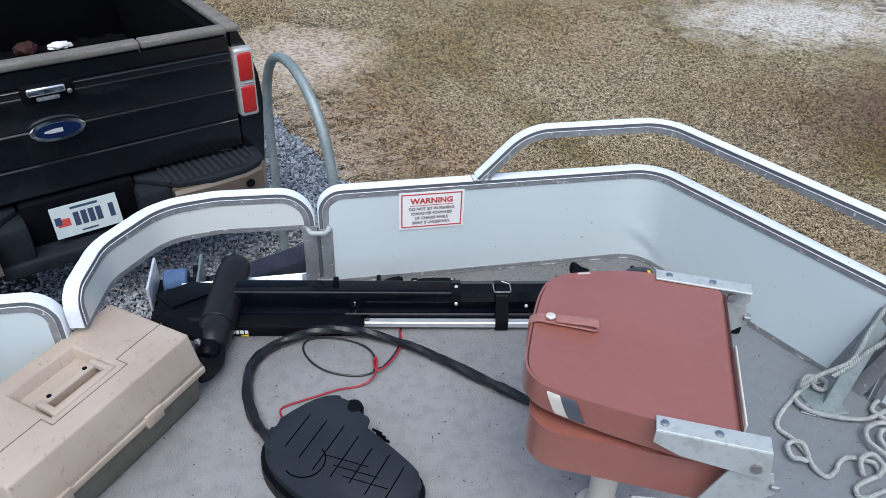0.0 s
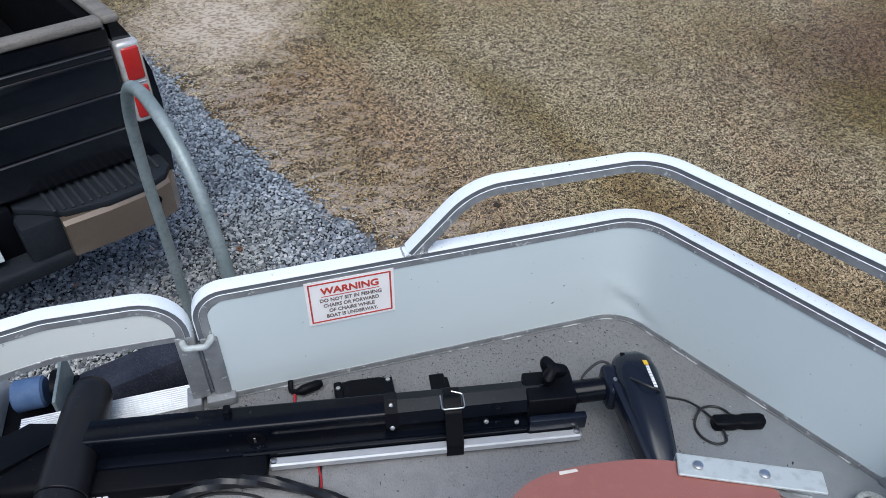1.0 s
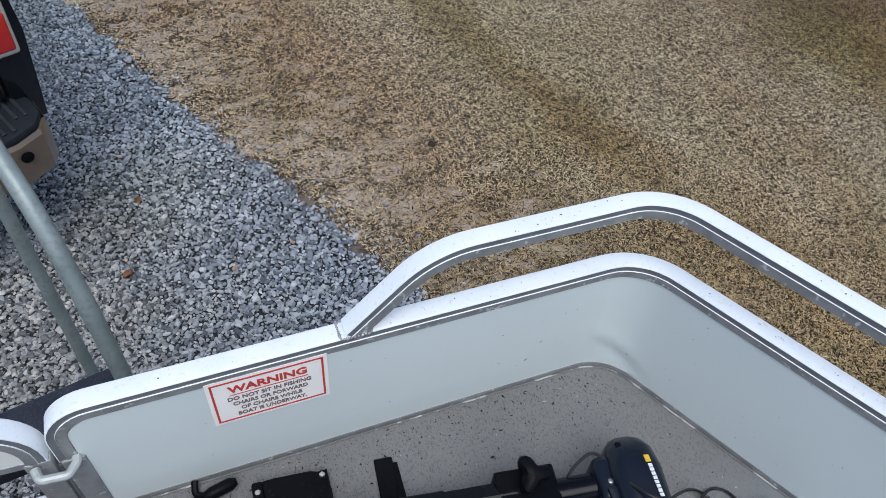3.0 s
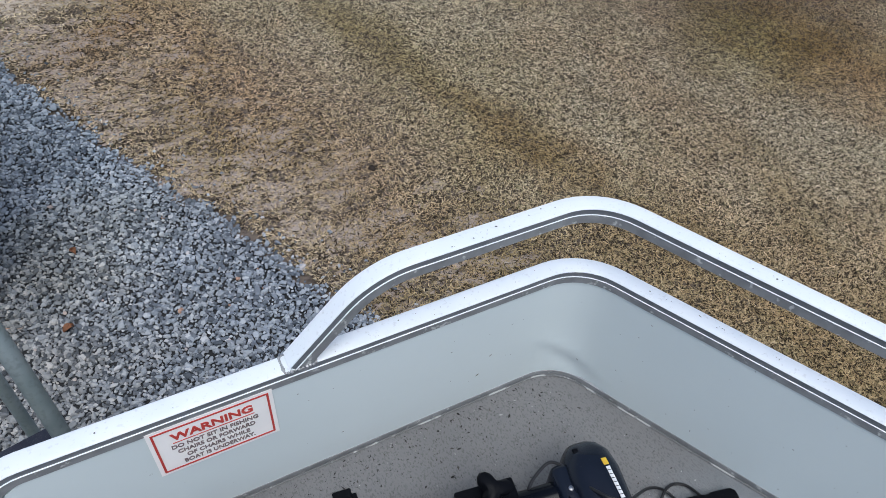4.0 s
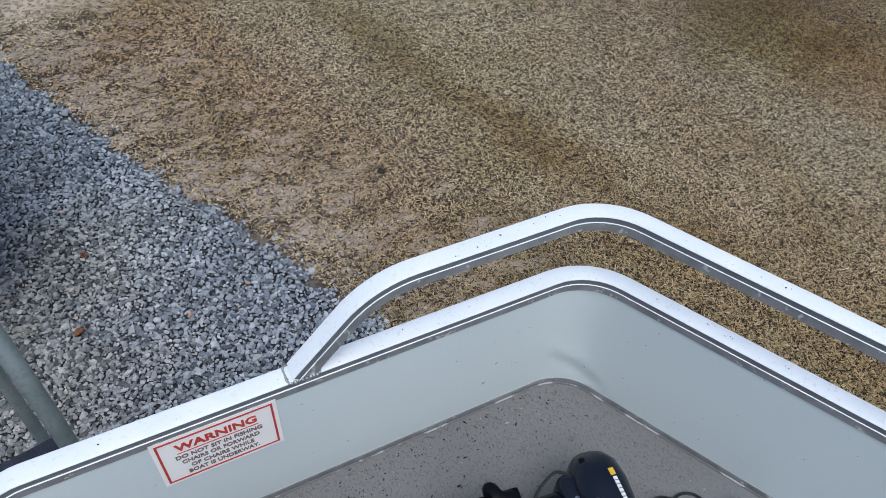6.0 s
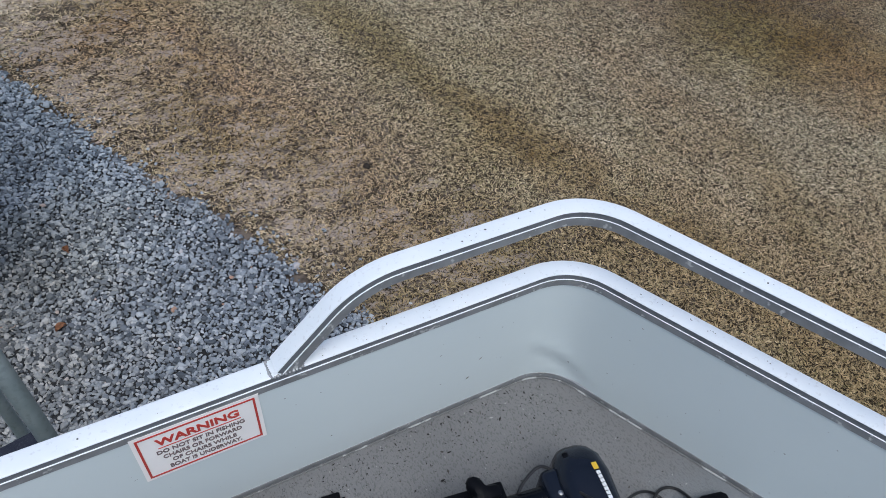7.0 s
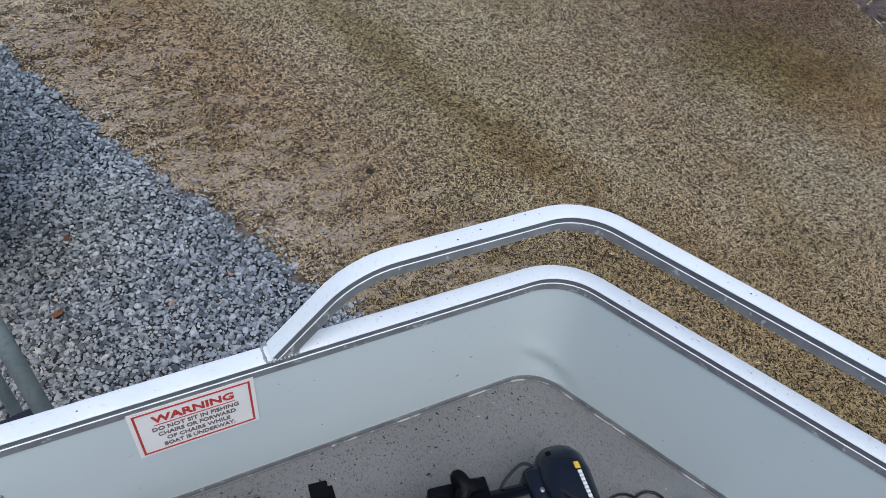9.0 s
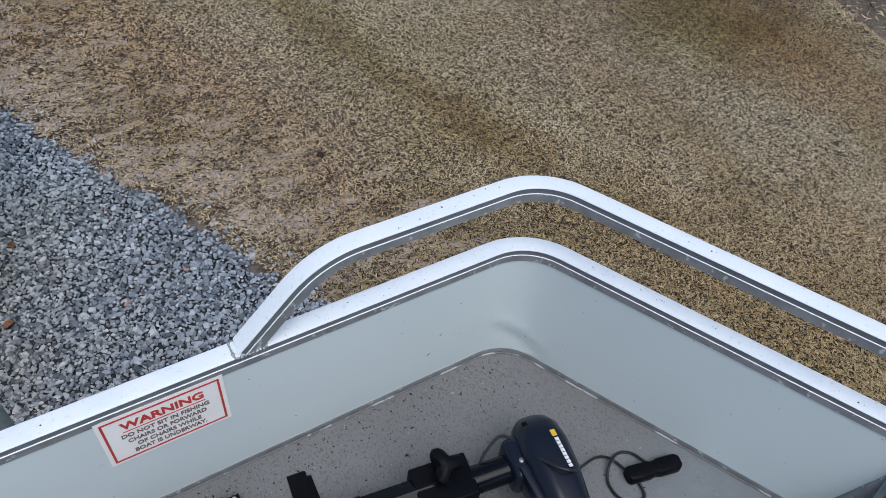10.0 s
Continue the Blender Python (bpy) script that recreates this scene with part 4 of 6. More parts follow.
# ---- the trailer under the boat ----
def build_trailer():
    tr = empty("boat_trailer", "galvanised boat trailer with a carpeted board and a ladder hoop", "trailer")
    for x in (-0.62, 0.78):
        part("frame_rail", box(x - 0.04, x + 0.04, -4.1, 0.0, 0.50, 0.58, 0.006), M_GALV, tr)
        part("bunk", box(x - 0.07, x + 0.07, -3.8, -0.7, 0.58, 0.664, 0.01), M_CARPET, tr, "carpeted bunk board")
        out = x + (-0.34 if x < 0 else 0.34)
        wheel = part("wheel", lathe([(0.10, -0.08), (0.24, -0.09), (0.285, -0.06), (0.29, 0.0), (0.285, 0.06), (0.24, 0.09), (0.10, 0.08)], 32, pose(out, -2.6, 0.29, 0, 90, 0)), M_TYRE, tr)
        part("rim", lathe([(0.02, -0.07), (0.16, -0.085), (0.16, 0.085), (0.02, 0.07)], 24, pose(out, -2.6, 0.29, 0, 90, 0)), M_GALV, wheel)
    for y in (-0.25, -2.6, -3.9):
        part("cross_member", box(-0.95, 1.1, y - 0.035, y + 0.035, 0.42, 0.50, 0.006), M_GALV, tr)
    part("tongue", box(-0.69, -0.61, -0.25, 0.42, 0.42, 0.50, 0.006), M_GALV, tr)
    part("jack_foot", box(-0.72, -0.58, 0.26, 0.40, 0.0, 0.42, 0.01), M_GALV, tr)
    part("winch_post", box(-0.69, -0.61, 0.22, 0.30, 0.50, 1.10, 0.006), M_GALV, tr)
    winch = part("winch_frame", box(-0.73, -0.57, 0.17, 0.33, 1.10, 1.13, 0.005), M_BLACK, tr)
    for x in (-0.725, -0.585):
        part("winch_plate", box(x - 0.004, x + 0.004, 0.17, 0.33, 1.13, 1.215, 0.002), M_RIB if x < -0.7 else M_GALV, winch)
    part("strap_drum", lathe([(0.032, -0.035), (0.038, -0.03), (0.038, 0.03), (0.032, 0.035)], 24, pose(-0.655, 0.25, 1.175, 0, 90, 0)), M_BLUE, tr, "wound blue webbing strap")
    part("winch_gear", lathe([(0.02, 0), (0.045, 0.004), (0.045, 0.016), (0.02, 0.02)], 20, pose(-0.605, 0.25, 1.175, 0, 90, 0)), M_BLACK, tr)
    # the carpeted board that runs across below the bow
    part("carpeted_board", box(-0.29, 0.225, -0.050, 0.050, -0.045, 0.045, 0.008, m=pose(-0.38, 0.270, 1.150, 0, -20.5, -5)), M_CARPET, tr, "dark navy carpet-covered board")
    part("board_post", box(-0.28, -0.22, 0.24, 0.30, 0.50, 1.150, 0.005), M_GALV, tr)
    part("board_arm", box(-0.66, -0.10, 0.13, 0.19, 0.43, 0.50, 0.005), M_GALV, tr)
    hoop = smooth_path([(-0.13, 0.175, 0.46), (-0.135, 0.18, 0.9), (-0.15, 0.22, 1.30), (-0.165, 0.262, 1.50), (-0.186, 0.315, 1.635), (-0.222, 0.40, 1.722), (-0.268, 0.515, 1.758),
                        (-0.312, 0.625, 1.725), (-0.340, 0.695, 1.62), (-0.349, 0.72, 1.46), (-0.348, 0.719, 1.30), (-0.34, 0.70, 0.9), (-0.33, 0.67, 0.45)], 7)
    part("ladder_hoop", sweep(hoop, circle(0.0155, 14), (1, 0, 0)), M_GALV, tr, "bent grey-green galvanised tube hoop")
    part("ladder_foot", box(-0.37, -0.10, 0.15, 0.70, 0.41, 0.47, 0.006), M_GALV, tr)


# ---- the pickup truck ----
def build_truck():
    tk = empty("pickup_truck", "glossy black pickup truck parked on the gravel drive", "truck", pose(-1.331, 1.660, 0, 0, 0, 25))
    # tailgate: bands between fine horizontal creases
    bm = bmesh.new()
    rows = [(0.745, 0.012), (0.76, 0.0), (0.902, -0.002), (0.908, 0.007), (0.920, 0.002), (1.066, -0.002), (1.072, 0.007), (1.086, 0.002), (1.222, -0.002), (1.229, 0.008), (1.244, 0.003), (1.258, 0.002), (1.265, 0.010), (1.280, 0.001), (1.345, 0.0), (1.36, 0.012), (1.362, 0.05), (0.745, 0.05)]
    cols = [-0.852, -0.846, 0.846, 0.852]
    grid = [[bm.verts.new((x, y + (0.006 if i in (0, 3) else 0), z)) for i, x in enumerate(cols)] for z, y in rows]
    for j in range(len(rows)):
        r0, r1 = grid[j], grid[(j + 1) % len(rows)]
        for i in range(3):
            bm.faces.new((r0[i], r0[i + 1], r1[i + 1], r1[i]))
    for i in (0, 3):
        bm.faces.new([r[i] for r in grid])
    gate = part("tailgate", bm, M_PAINT, tk, "black tailgate with three horizontal creases", angle=20)
    for x0, x1 in ((-0.843, -0.002), (0.002, 0.843)):
        a, b = (x0, 0.43 - 0.002) if x0 < 0 else (0.43 + 0.002, x1)
        part("tailgate_cap", box(a, b, -0.016, 0.062, 1.358, 1.392, 0.010, 3), M_CAP, gate, "sun-bleached grey plastic tailgate cap")
    # handle
    h = part("handle_recess", box(-0.105, 0.115, -0.012, 0.02, 1.195, 1.285, 0.010, 2), M_BLACK, gate)
    part("handle", box(-0.085, 0.075, -0.034, -0.010, 1.238, 1.274, 0.009, 3), M_CHROME, gate, "chrome tailgate handle")
    part("handle_grip", box(-0.05, 0.045, -0.022, -0.008, 1.208, 1.228, 0.006, 2), M_TRIM, gate)
    part("lock", lathe([(0.010, 0), (0.011, 0.006), (0.006, 0.009)], 14, pose(0.09, -0.010, 1.232, 90, 0, 0)), M_BOLT, gate)
    # oval badge, plain
    oval = lambda a, b, n=40: [(a * math.cos(2 * math.pi * i / n), b * math.sin(2 * math.pi * i / n)) for i in range(n)]
    badge = part("emblem", slab(oval(0.120, 0.051), 0, 0.014, 0.006, 3, m=pose(0.0, -0.001, 1.063, 90, 0, 0), only_top=True), M_CHROME, gate, "chrome oval badge with a blue centre")
    part("emblem_field", slab(oval(0.098, 0.036), 0.014, 0.0165, 0.001, 1, m=pose(0.0, -0.001, 1.063, 90, 0, 0)), M_EMBLEM, badge)
    part("emblem_mark", slab(oval(0.062, 0.010), 0.0165, 0.0175, 0, 1, m=pose(0.0, -0.001, 1.063, 90, 0, 3)), M_RIB, badge)
    # bed sides and inside
    for s in (-1, 1):
        prof = [(0.868, 0.62), (0.97, 0.62), (0.985, 0.80), (1.0, 0.98), (0.99, 1.12), (0.945, 1.28), (0.905, 1.362), (0.868, 1.362)]
        bm = bmesh.new()
        ring0 = [bm.verts.new((s * x, 0.02 if i not in (1, 2, 3, 4, 5, 6) else 0.012, z)) for i, (x, z) in enumerate(prof)]
        ring1 = [bm.verts.new((s * x, 1.98, z)) for x, z in prof]
        for i in range(len(prof)):
            j = (i + 1) % len(prof)
            bm.faces.new((ring0[i], ring0[j], ring1[j], ring1[i]))
        bm.faces.new(ring0)
        bm.faces.new(ring1)
        side = part("bed_side", bm, M_PAINT, tk, "black bed side", angle=20)
        part("bed_rail_cap", box(s * 0.845 if s > 0 else -0.918, 0.918 if s > 0 else -0.845, 0.004, 1.98, 1.358, 1.392, 0.012, 3), M_CAP, side, "sun-bleached grey plastic bed rail cap")
        part("bed_liner_wall", box(min(s * 0.80, s * 0.866), max(s * 0.80, s * 0.866), 0.07, 1.95, 0.83, 1.355, 0.01), M_LINER, side)
        lamp = part("tail_lamp", box(min(s * 0.860, s * 0.960), max(s * 0.860, s * 0.960), -0.028, 0.10, 0.918, 1.282, 0.016, 3), M_CLEAR, tk, "tail lamp with two red lenses and a clear band")
        for z0, z1 in ((1.112, 1.262), (0.938, 1.088)):
            part("lens", box(min(s * 0.872, s * 0.948), max(s * 0.872, s * 0.948), -0.034, 0.02, z0, z1, 0.012, 3), M_LENS, lamp, "red plastic lens")
        part("lamp_mark", box(min(s * 0.895, s * 0.945), max(s * 0.895, s * 0.945), -0.031, -0.02, 1.095, 1.104, 0.002, 1), M_CHROME, lamp)
        w = part("wheel", lathe([(0.12, -0.12), (0.33, -0.13), (0.385, -0.10), (0.395, 0.0), (0.385, 0.10), (0.33, 0.13), (0.12, 0.12)], 36, pose(s * 0.84, 1.05, 0.395, 0, 90, 0)), M_TYRE, tk)
        part("rim", lathe([(0.03, -0.10), (0.24, -0.125), (0.24, 0.125), (0.03, 0.10)], 28, pose(s * 0.84, 1.05, 0.395, 0, 90, 0)), M_CLEAR, w)
        f = part("wheel", lathe([(0.12, -0.12), (0.33, -0.13), (0.385, -0.10), (0.395, 0.0), (0.385, 0.10), (0.33, 0.13), (0.12, 0.12)], 36, pose(s * 0.84, 4.6, 0.395, 0, 90, 0)), M_TYRE, tk)
        part("rim", lathe([(0.03, -0.10), (0.24, -0.125), (0.24, 0.125), (0.03, 0.10)], 28, pose(s * 0.84, 4.6, 0.395, 0, 90, 0)), M_CLEAR, f)
    bm = box(-0.80, 0.80, 0.06, 1.95, 0.80, 0.83)
    part("bed_floor", bm, M_LINER, tk, "black ribbed bed liner floor")
    for i in range(9):
        part("bed_rib", box(-0.70 + i * 0.175 - 0.03, -0.70 + i * 0.175 + 0.03, 0.07, 1.93, 0.83, 0.845, 0.005, 1), M_LINER, tk)
    part("bed_front_wall", box(-0.80, 0.80, 1.90, 1.97, 0.83, 1.37, 0.01), M_LINER, tk)
    # cab, bonnet and chassis
    cab = [(2.02, 0.55), (2.02, 1.34), (2.10, 1.40), (2.22, 1.88), (2.45, 1.95), (3.55, 1.93), (4.25, 1.38), (5.25, 1.26), (5.42, 1.15), (5.48, 0.62), (5.40, 0.50), (2.1, 0.50)]
    bm = bmesh.new()
    r0 = [bm.verts.new((-0.97 + (0.16 if z > 1.42 else 0), y, z)) for y, z in cab]
    r1 = [bm.verts.new((0.97 - (0.16 if z > 1.42 else 0), y, z)) for y, z in cab]
    k = len(cab)
    for i in range(k):
        bm.faces.new((r0[i], r0[(i + 1) % k], r1[(i + 1) % k], r1[i]))
    bmesh.ops.triangulate(bm, faces=[bm.faces.new(r0), bm.faces.new(r1)])
    body = part("cab", bm, M_PAINT, tk, "black cab and bonnet", angle=25)
    part("rear_window", box(-0.62, 0.62, -0.006, 0.006, 0, 0.36, 0.003, m=pose(0, 2.135, 1.46, -14, 0, 0)), M_GLASS, body)
    part("windscreen", box(-0.66, 0.66, -0.006, 0.006, 0, 0.76, 0.003, m=pose(0, 4.16, 1.46, 52, 0, 0)), M_GLASS, body)
    part("chassis", box(-0.5, 0.5, 0.1, 5.0, 0.42, 0.62, 0.01), M_LINER, tk)
    # bumper: painted ends, black step, plate recess
    bump = part("bumper_bar", box(-0.42, 0.42, -0.15, 0.06, 0.44, 0.515, 0.02, 3), M_STEP, tk, "black plastic bumper step")
    for s in (-1, 1):
        bm = bmesh.new()
        secs = [(0.405, -0.195), (0.60, -0.205), (0.78, -0.198), (0.88, -0.165), (0.925, -0.10), (0.935, 0.02), (0.935, 0.16)]
        rings = []
        for x, y in secs:
            rings.append([bm.verts.new((s * x, y + dy, z)) for dy, z in ((0.0, 0.515), (-0.008, 0.58), (-0.004, 0.675), (0.012, 0.692), (0.05 if abs(x) < 0.9 else 0.0, 0.692), (0.05 if abs(x) < 0.9 else 0.0, 0.50))])
        for a, b in zip(rings, rings[1:]):
            for i in range(6):
                bm.faces.new((a[i], a[(i + 1) % 6], b[(i + 1) % 6], b[i]))
        bm.faces.new(rings[0])
        bm.faces.new(rings[-1])
        end = part("bumper_end", bm, M_BRONZE, bump, "tan painted bumper end", angle=30)
    for s in (-1, 1):
        pad = [(s * x, y) for x, y in ((0.27, 0.06), (0.27, 0.0), (0.33, -0.05), (0.43, -0.16), (0.60, -0.20), (0.78, -0.193), (0.87, -0.16), (0.915, -0.10), (0.925, 0.0), (0.90, 0.06))]
        part("step_pad", slab(pad if s > 0 else pad[::-1], 0.688, 0.722, 0.008, 2), M_STEP, bump, "black ribbed step pad")
        part("bumper_web", box(min(s * 0.25, s * 0.42), max(s * 0.25, s * 0.42), -0.13, 0.05, 0.47, 0.69, 0.02, 2), M_STEP, bump)
    for s in (-1, 1):
        for i in range(14):
            x = s * (0.40 + i * 0.036)
            part("tread", box(x - 0.008, x + 0.008, max(-0.165, -0.15 - 0.25 * (abs(x) - 0.42)) if abs(x) < 0.8 else -0.10, 0.03, 0.722, 0.732, 0.003, 1), M_TREAD, bump)
    part("plate_recess", box(-0.26, 0.26, -0.03, 0.05, 0.50, 0.74, 0.01), M_BLACK, bump)
    part("hitch_receiver", box(-0.045, 0.045, -0.16, 0.1, 0.42, 0.50, 0.006), M_STEP, bump)
    part("tow_eye", lathe([(0.02, 0), (0.024, 0.006), (0.012, 0.01)], 14, pose(0.79, -0.205, 0.635, 90, 0, 0)), M_BLACK, bump)
    lean = pose(0.0, -0.075, 0.545, -16, 0, 0)
    plate = part("number_plate", box(-0.145, 0.160, -0.004, 0.0, 0.0, 0.155, 0.0015, 1, m=lean), M_PLATE, tk, "pale number plate with unreadable marks", smooth=False)
    for i, (x, wd) in enumerate(((-0.050, 0.026), (-0.016, 0.026), (0.018, 0.026), (0.052, 0.026), (0.112, 0.024))):
        part("mark", box(x, x + wd, -0.0054, -0.0042, 0.045, 0.112, m=lean), M_PLATEINK, plate, smooth=False)
    part("mark", box(-0.055, 0.07, -0.0054, -0.0042, 0.130, 0.141, m=lean), M_PLATEINK, plate, smooth=False)
    part("mark", box(-0.03, 0.045, -0.0054, -0.0042, 0.014, 0.022, m=lean), M_PLATEINK, plate, smooth=False)
    part("plate_motif", box(-0.125, -0.068, -0.0054, -0.0042, 0.055, 0.092, m=lean), M_SIGNRED, plate, smooth=False)
    part("plate_motif", box(-0.134, -0.105, -0.0064, -0.0055, 0.066, 0.104, m=lean), M_PLATEINK, plate, smooth=False)


def bed_clutter():
    bm = bmesh.new()
    bmesh.ops.create_icosphere(bm, subdivisions=3, radius=1.0)
    for v in bm.verts:
        v.co = Vector((v.co.x * 0.072, v.co.y * 0.036, max(v.co.z, -0.35) * 0.030)) * (1 + 0.35 * noise.noise(v.co * 2.5))
        v.co.z += 0.012
    rag = part("crumpled_rag", bm, M_WHITE)
    rag.matrix_world = pose(-1.331, 1.660, 0, 0, 0, 25) @ pose(0.36, 1.76, 0.845)
    tagged(rag, "crumpled white rag lying in the truck bed", "rag")
    bm = bmesh.new()
    bmesh.ops.create_icosphere(bm, subdivisions=3, radius=1.0)
    for v in bm.verts:
        v.co = Vector((v.co.x * 0.07, v.co.y * 0.06, max(v.co.z, -0.4) * 0.05)) * (1 + 0.3 * noise.noise(v.co * 2.0))
        v.co.z += 0.02
    bag = part("dark_red_bag", bm, material("dark_red_cloth", (0.03, 0.007, 0.007), 0.8, 0, (0.05, 0.008, 0.008), 20, 0.6))
    bag.matrix_world = pose(-1.331, 1.660, 0, 0, 0, 25) @ pose(0.16, 1.78, 0.845)
    tagged(bag, "dark red cloth bag lying in the truck bed", "bag")


build_trailer()
build_truck()
bed_clutter()


# ---- the folding seat on its pedestal ----
def build_seat():
    m = pose(0.276, -0.815, D - 0.012, 0, 0, -25)
    st = empty("folding_boat_seat", "russet vinyl fishing seat folded flat on a pedestal", "seat", m)
    part("pedestal", lathe([(0.045, 0.012), (0.045, 0.016), (0.030, 0.020), (0.026, 0.030), (0.026, 0.24), (0.026, 0.262)], 28, pose(0.0, 0.0, 0)), M_CREAM, st, "cream painted pedestal post")
    part("swivel_plate", box(-0.09, 0.09, -0.09, 0.09, 0.262, 0.280, 0.004), M_BRACKET, st)

    def cushion(x0, x1, y0, y1, front, back, n=10):
        out = []
        for cx, cy, a0, r in ((x1 - back, y1 - back, 0, back), (x0 + front, y1 - front, 90, front), (x0 + front, y0 + front, 180, front), (x1 - back, y0 + back, 270, back)):
            for i in range(n + 1):
                a = radians(a0 + 90 * i / n)
                out.append((cx + r * math.cos(a), cy + r * math.sin(a)))
        return out

    low = cushion(-0.160, 0.168, -0.163, 0.185, 0.055, 0.02)
    part("seat_cushion", slab(low, 0.298, 0.380, 0.037, 8), M_VINYL, st, "russet vinyl seat cushion", angle=60)
    raw = [(0.154, 0.178), (0.10, 0.196), (0.04, 0.205), (-0.01, 0.203), (-0.05, 0.194), (-0.10, 0.178), (-0.142, 0.157), (-0.167, 0.130), (-0.178, 0.09), (-0.181, 0.03), (-0.181, -0.03), (-0.178, -0.085), (-0.168, -0.114), (-0.145, -0.135), (-0.10, -0.148), (-0.04, -0.158), (0.03, -0.166), (0.10, -0.172), (0.154, -0.172)]
    up = [(p.x, p.y) for p in smooth_path([(x, y, 0) for x, y in raw], 4)]
    back = slab(up, 0.376, 0.452, 0.018, 4)
    for v in back.verts:
        # the folded backrest rises a little towards its hinge and sags in the middle
        f = (v.co.x + 0.18) / 0.35
        v.co.z += 0.004 * f - (0.003 * math.cos(v.co.y * 8) if v.co.z > 0.44 else 0)
        if v.co.z < 0.40:
            v.co.z += 0.006 + 0.022 * (1 - f)
    bk = part("backrest", back, M_VINYL, st, "russet vinyl backrest folded face down", angle=50)
    ring = [Vector((x * 0.975, y * 0.975, 0.4490 + 0.004 * (x + 0.18) / 0.35)) for x, y in up]
    part("top_seam", sweep(ring, circle(0.0016, 6), (0, 0, 1)), M_SEAM, bk, "dark stitched seam")
    part("hinge_piping", box(0.146, 0.1505, -0.16, 0.168, 0.4525, 0.4575, 0.0015, 1), M_SEAM, bk)
    part("rear_welt", box(0.1545, 0.159, -0.14, 0.04, 0.380, 0.4535, 0.003, 2), M_WHITEV, bk, "cream vinyl welt along the hinge edge")
    # cream and slate stripe wrapped over the rounded front corner
    near = sorted([(x, y) for x, y in up if y < -0.09], key=lambda q: q[0])
    def patch(a, b, mat, name, lab):
        bm = bmesh.new()
        cols = []
        xs, ys = [q[0] for q in near], [q[1] for q in near]
        for j in range(7):
            x = a + (b - a) * j / 6
            y = float(np.interp(x, xs, ys))
            sl = float(np.interp(x + 0.006, xs, ys) - np.interp(x - 0.006, xs, ys)) / 0.012
            k = math.hypot(1, sl)
            nx, ny = sl / k, -1 / k
            f = (x + 0.18) / 0.35
            col = []
            for z, inset, slant in ((0.392 + 0.012 * (1 - f), -0.004, 0.012), (0.397 + 0.010 * (1 - f), 0.0012, 0.010), (0.41, 0.0018, 0.006), (0.432, 0.0018, -0.004), (0.4385, 0.0010, -0.007), (0.4440, -0.0028, -0.010)):
                xx = x + slant
                yy = float(np.interp(xx, xs, ys))
                col.append(bm.verts.new((xx + nx * inset, yy + ny * inset, z + 0.004 * f)))
            cols.append(col)
        for c0, c1 in zip(cols, cols[1:]):
            for i in range(len(c0) - 1):
                bm.faces.new((c0[i], c1[i], c1[i + 1], c0[i + 1]))
        bmesh.ops.recalc_face_normals(bm, faces=bm.faces)
        bmesh.ops.solidify(bm, geom=bm.faces[:], thickness=-0.0014)
        part(name, bm, mat, bk, lab)
    patch(-0.127, -0.106, M_WHITEV, "cream_stripe", "cream vinyl stripe")
    patch(-0.1055, -0.081, M_GREYV, "slate_stripe", "slate blue vinyl stripe")
    # strap with a snap
    loop = rounded([(-0.183, 0.016, 0.395), (-0.1845, 0.016, 0.448), (-0.170, 0.016, 0.4565), (-0.072, 0.013, 0.458), (-0.068, 0.013, 0.466), (-0.08, 0.013, 0.468), (-0.14, 0.015, 0.462)], 0.005, 4)
    part("strap", sweep(loop, round_rect(0.020, 0.0034, 0.0012, 2), (0, 1, 0)), M_STRAP, bk, "russet vinyl fastening strap")
    part("snap", lathe([(0.002, 0.0), (0.0085, 0.0), (0.0085, 0.002), (0.005, 0.0045), (0.001, 0.005)], 18, pose(-0.150, 0.014, 0.4645)), M_WHITEV, bk, "round metal snap")
    part("seat_tag", box(-0.014, 0.014, -0.003, 0.003, 0.0, 0.003, 0.001, 1, m=pose(-0.103, 0.172, 0.4495, 0, 0, 20)), M_WHITEV, bk, "small white label tag")
    # hinge brackets
    for s in (-1, 1):
        y0, y1 = (0.184, 0.214) if s > 0 else (-0.190, -0.160)
        z = 0.4575
        br = part("hinge_bracket", box(0.026, 0.198 if s > 0 else 0.186, y0, y1, z - 0.002, z + 0.0025, 0.0012, 1), M_BRACKET, st, "white painted hinge bracket")
        yo = y1 if s > 0 else y0
        e = 0.198 if s > 0 else 0.186
        side = [(0.026, z), (e, z), (e + 0.007, z - 0.035), (e, z - 0.05), (0.173, z - 0.052), (0.068, z - 0.040), (0.026, z - 0.022)]
        bm = bmesh.new()
        a = [bm.verts.new((x, yo - 0.0015, q)) for x, q in side]
        b = [bm.verts.new((x, yo + 0.0015, q)) for x, q in side]
        bm.faces.new(a)
        bm.faces.new(b[::-1])
        for i in range(len(side)):
            j = (i + 1) % len(side)
            bm.faces.new((a[i], a[j], b[j], b[i]))
        part("bracket_flange", bm, M_BRACKET, br, smooth=False)
        ear = [(0.145, z - 0.04), (0.200, z - 0.045), (0.212, z - 0.085), (0.18, z - 0.115), (0.12, z - 0.16), (0.02, z - 0.172), (0.02, z - 0.160), (0.11, z - 0.140)]
        bm = bmesh.new()
        yi = yo - s * 0.005
        a = [bm.verts.new((x, yi - 0.0015, q)) for x, q in ear]
        b = [bm.verts.new((x, yi + 0.0015, q)) for x, q in ear]
        bm.faces.new(a)
        bm.faces.new(b[::-1])
        for i in range(len(ear)):
            j = (i + 1) % len(ear)
            bm.faces.new((a[i], a[j], b[j], b[i]))
        bmesh.ops.triangulate(bm, faces=[f for f in bm.faces if len(f.verts) > 4])
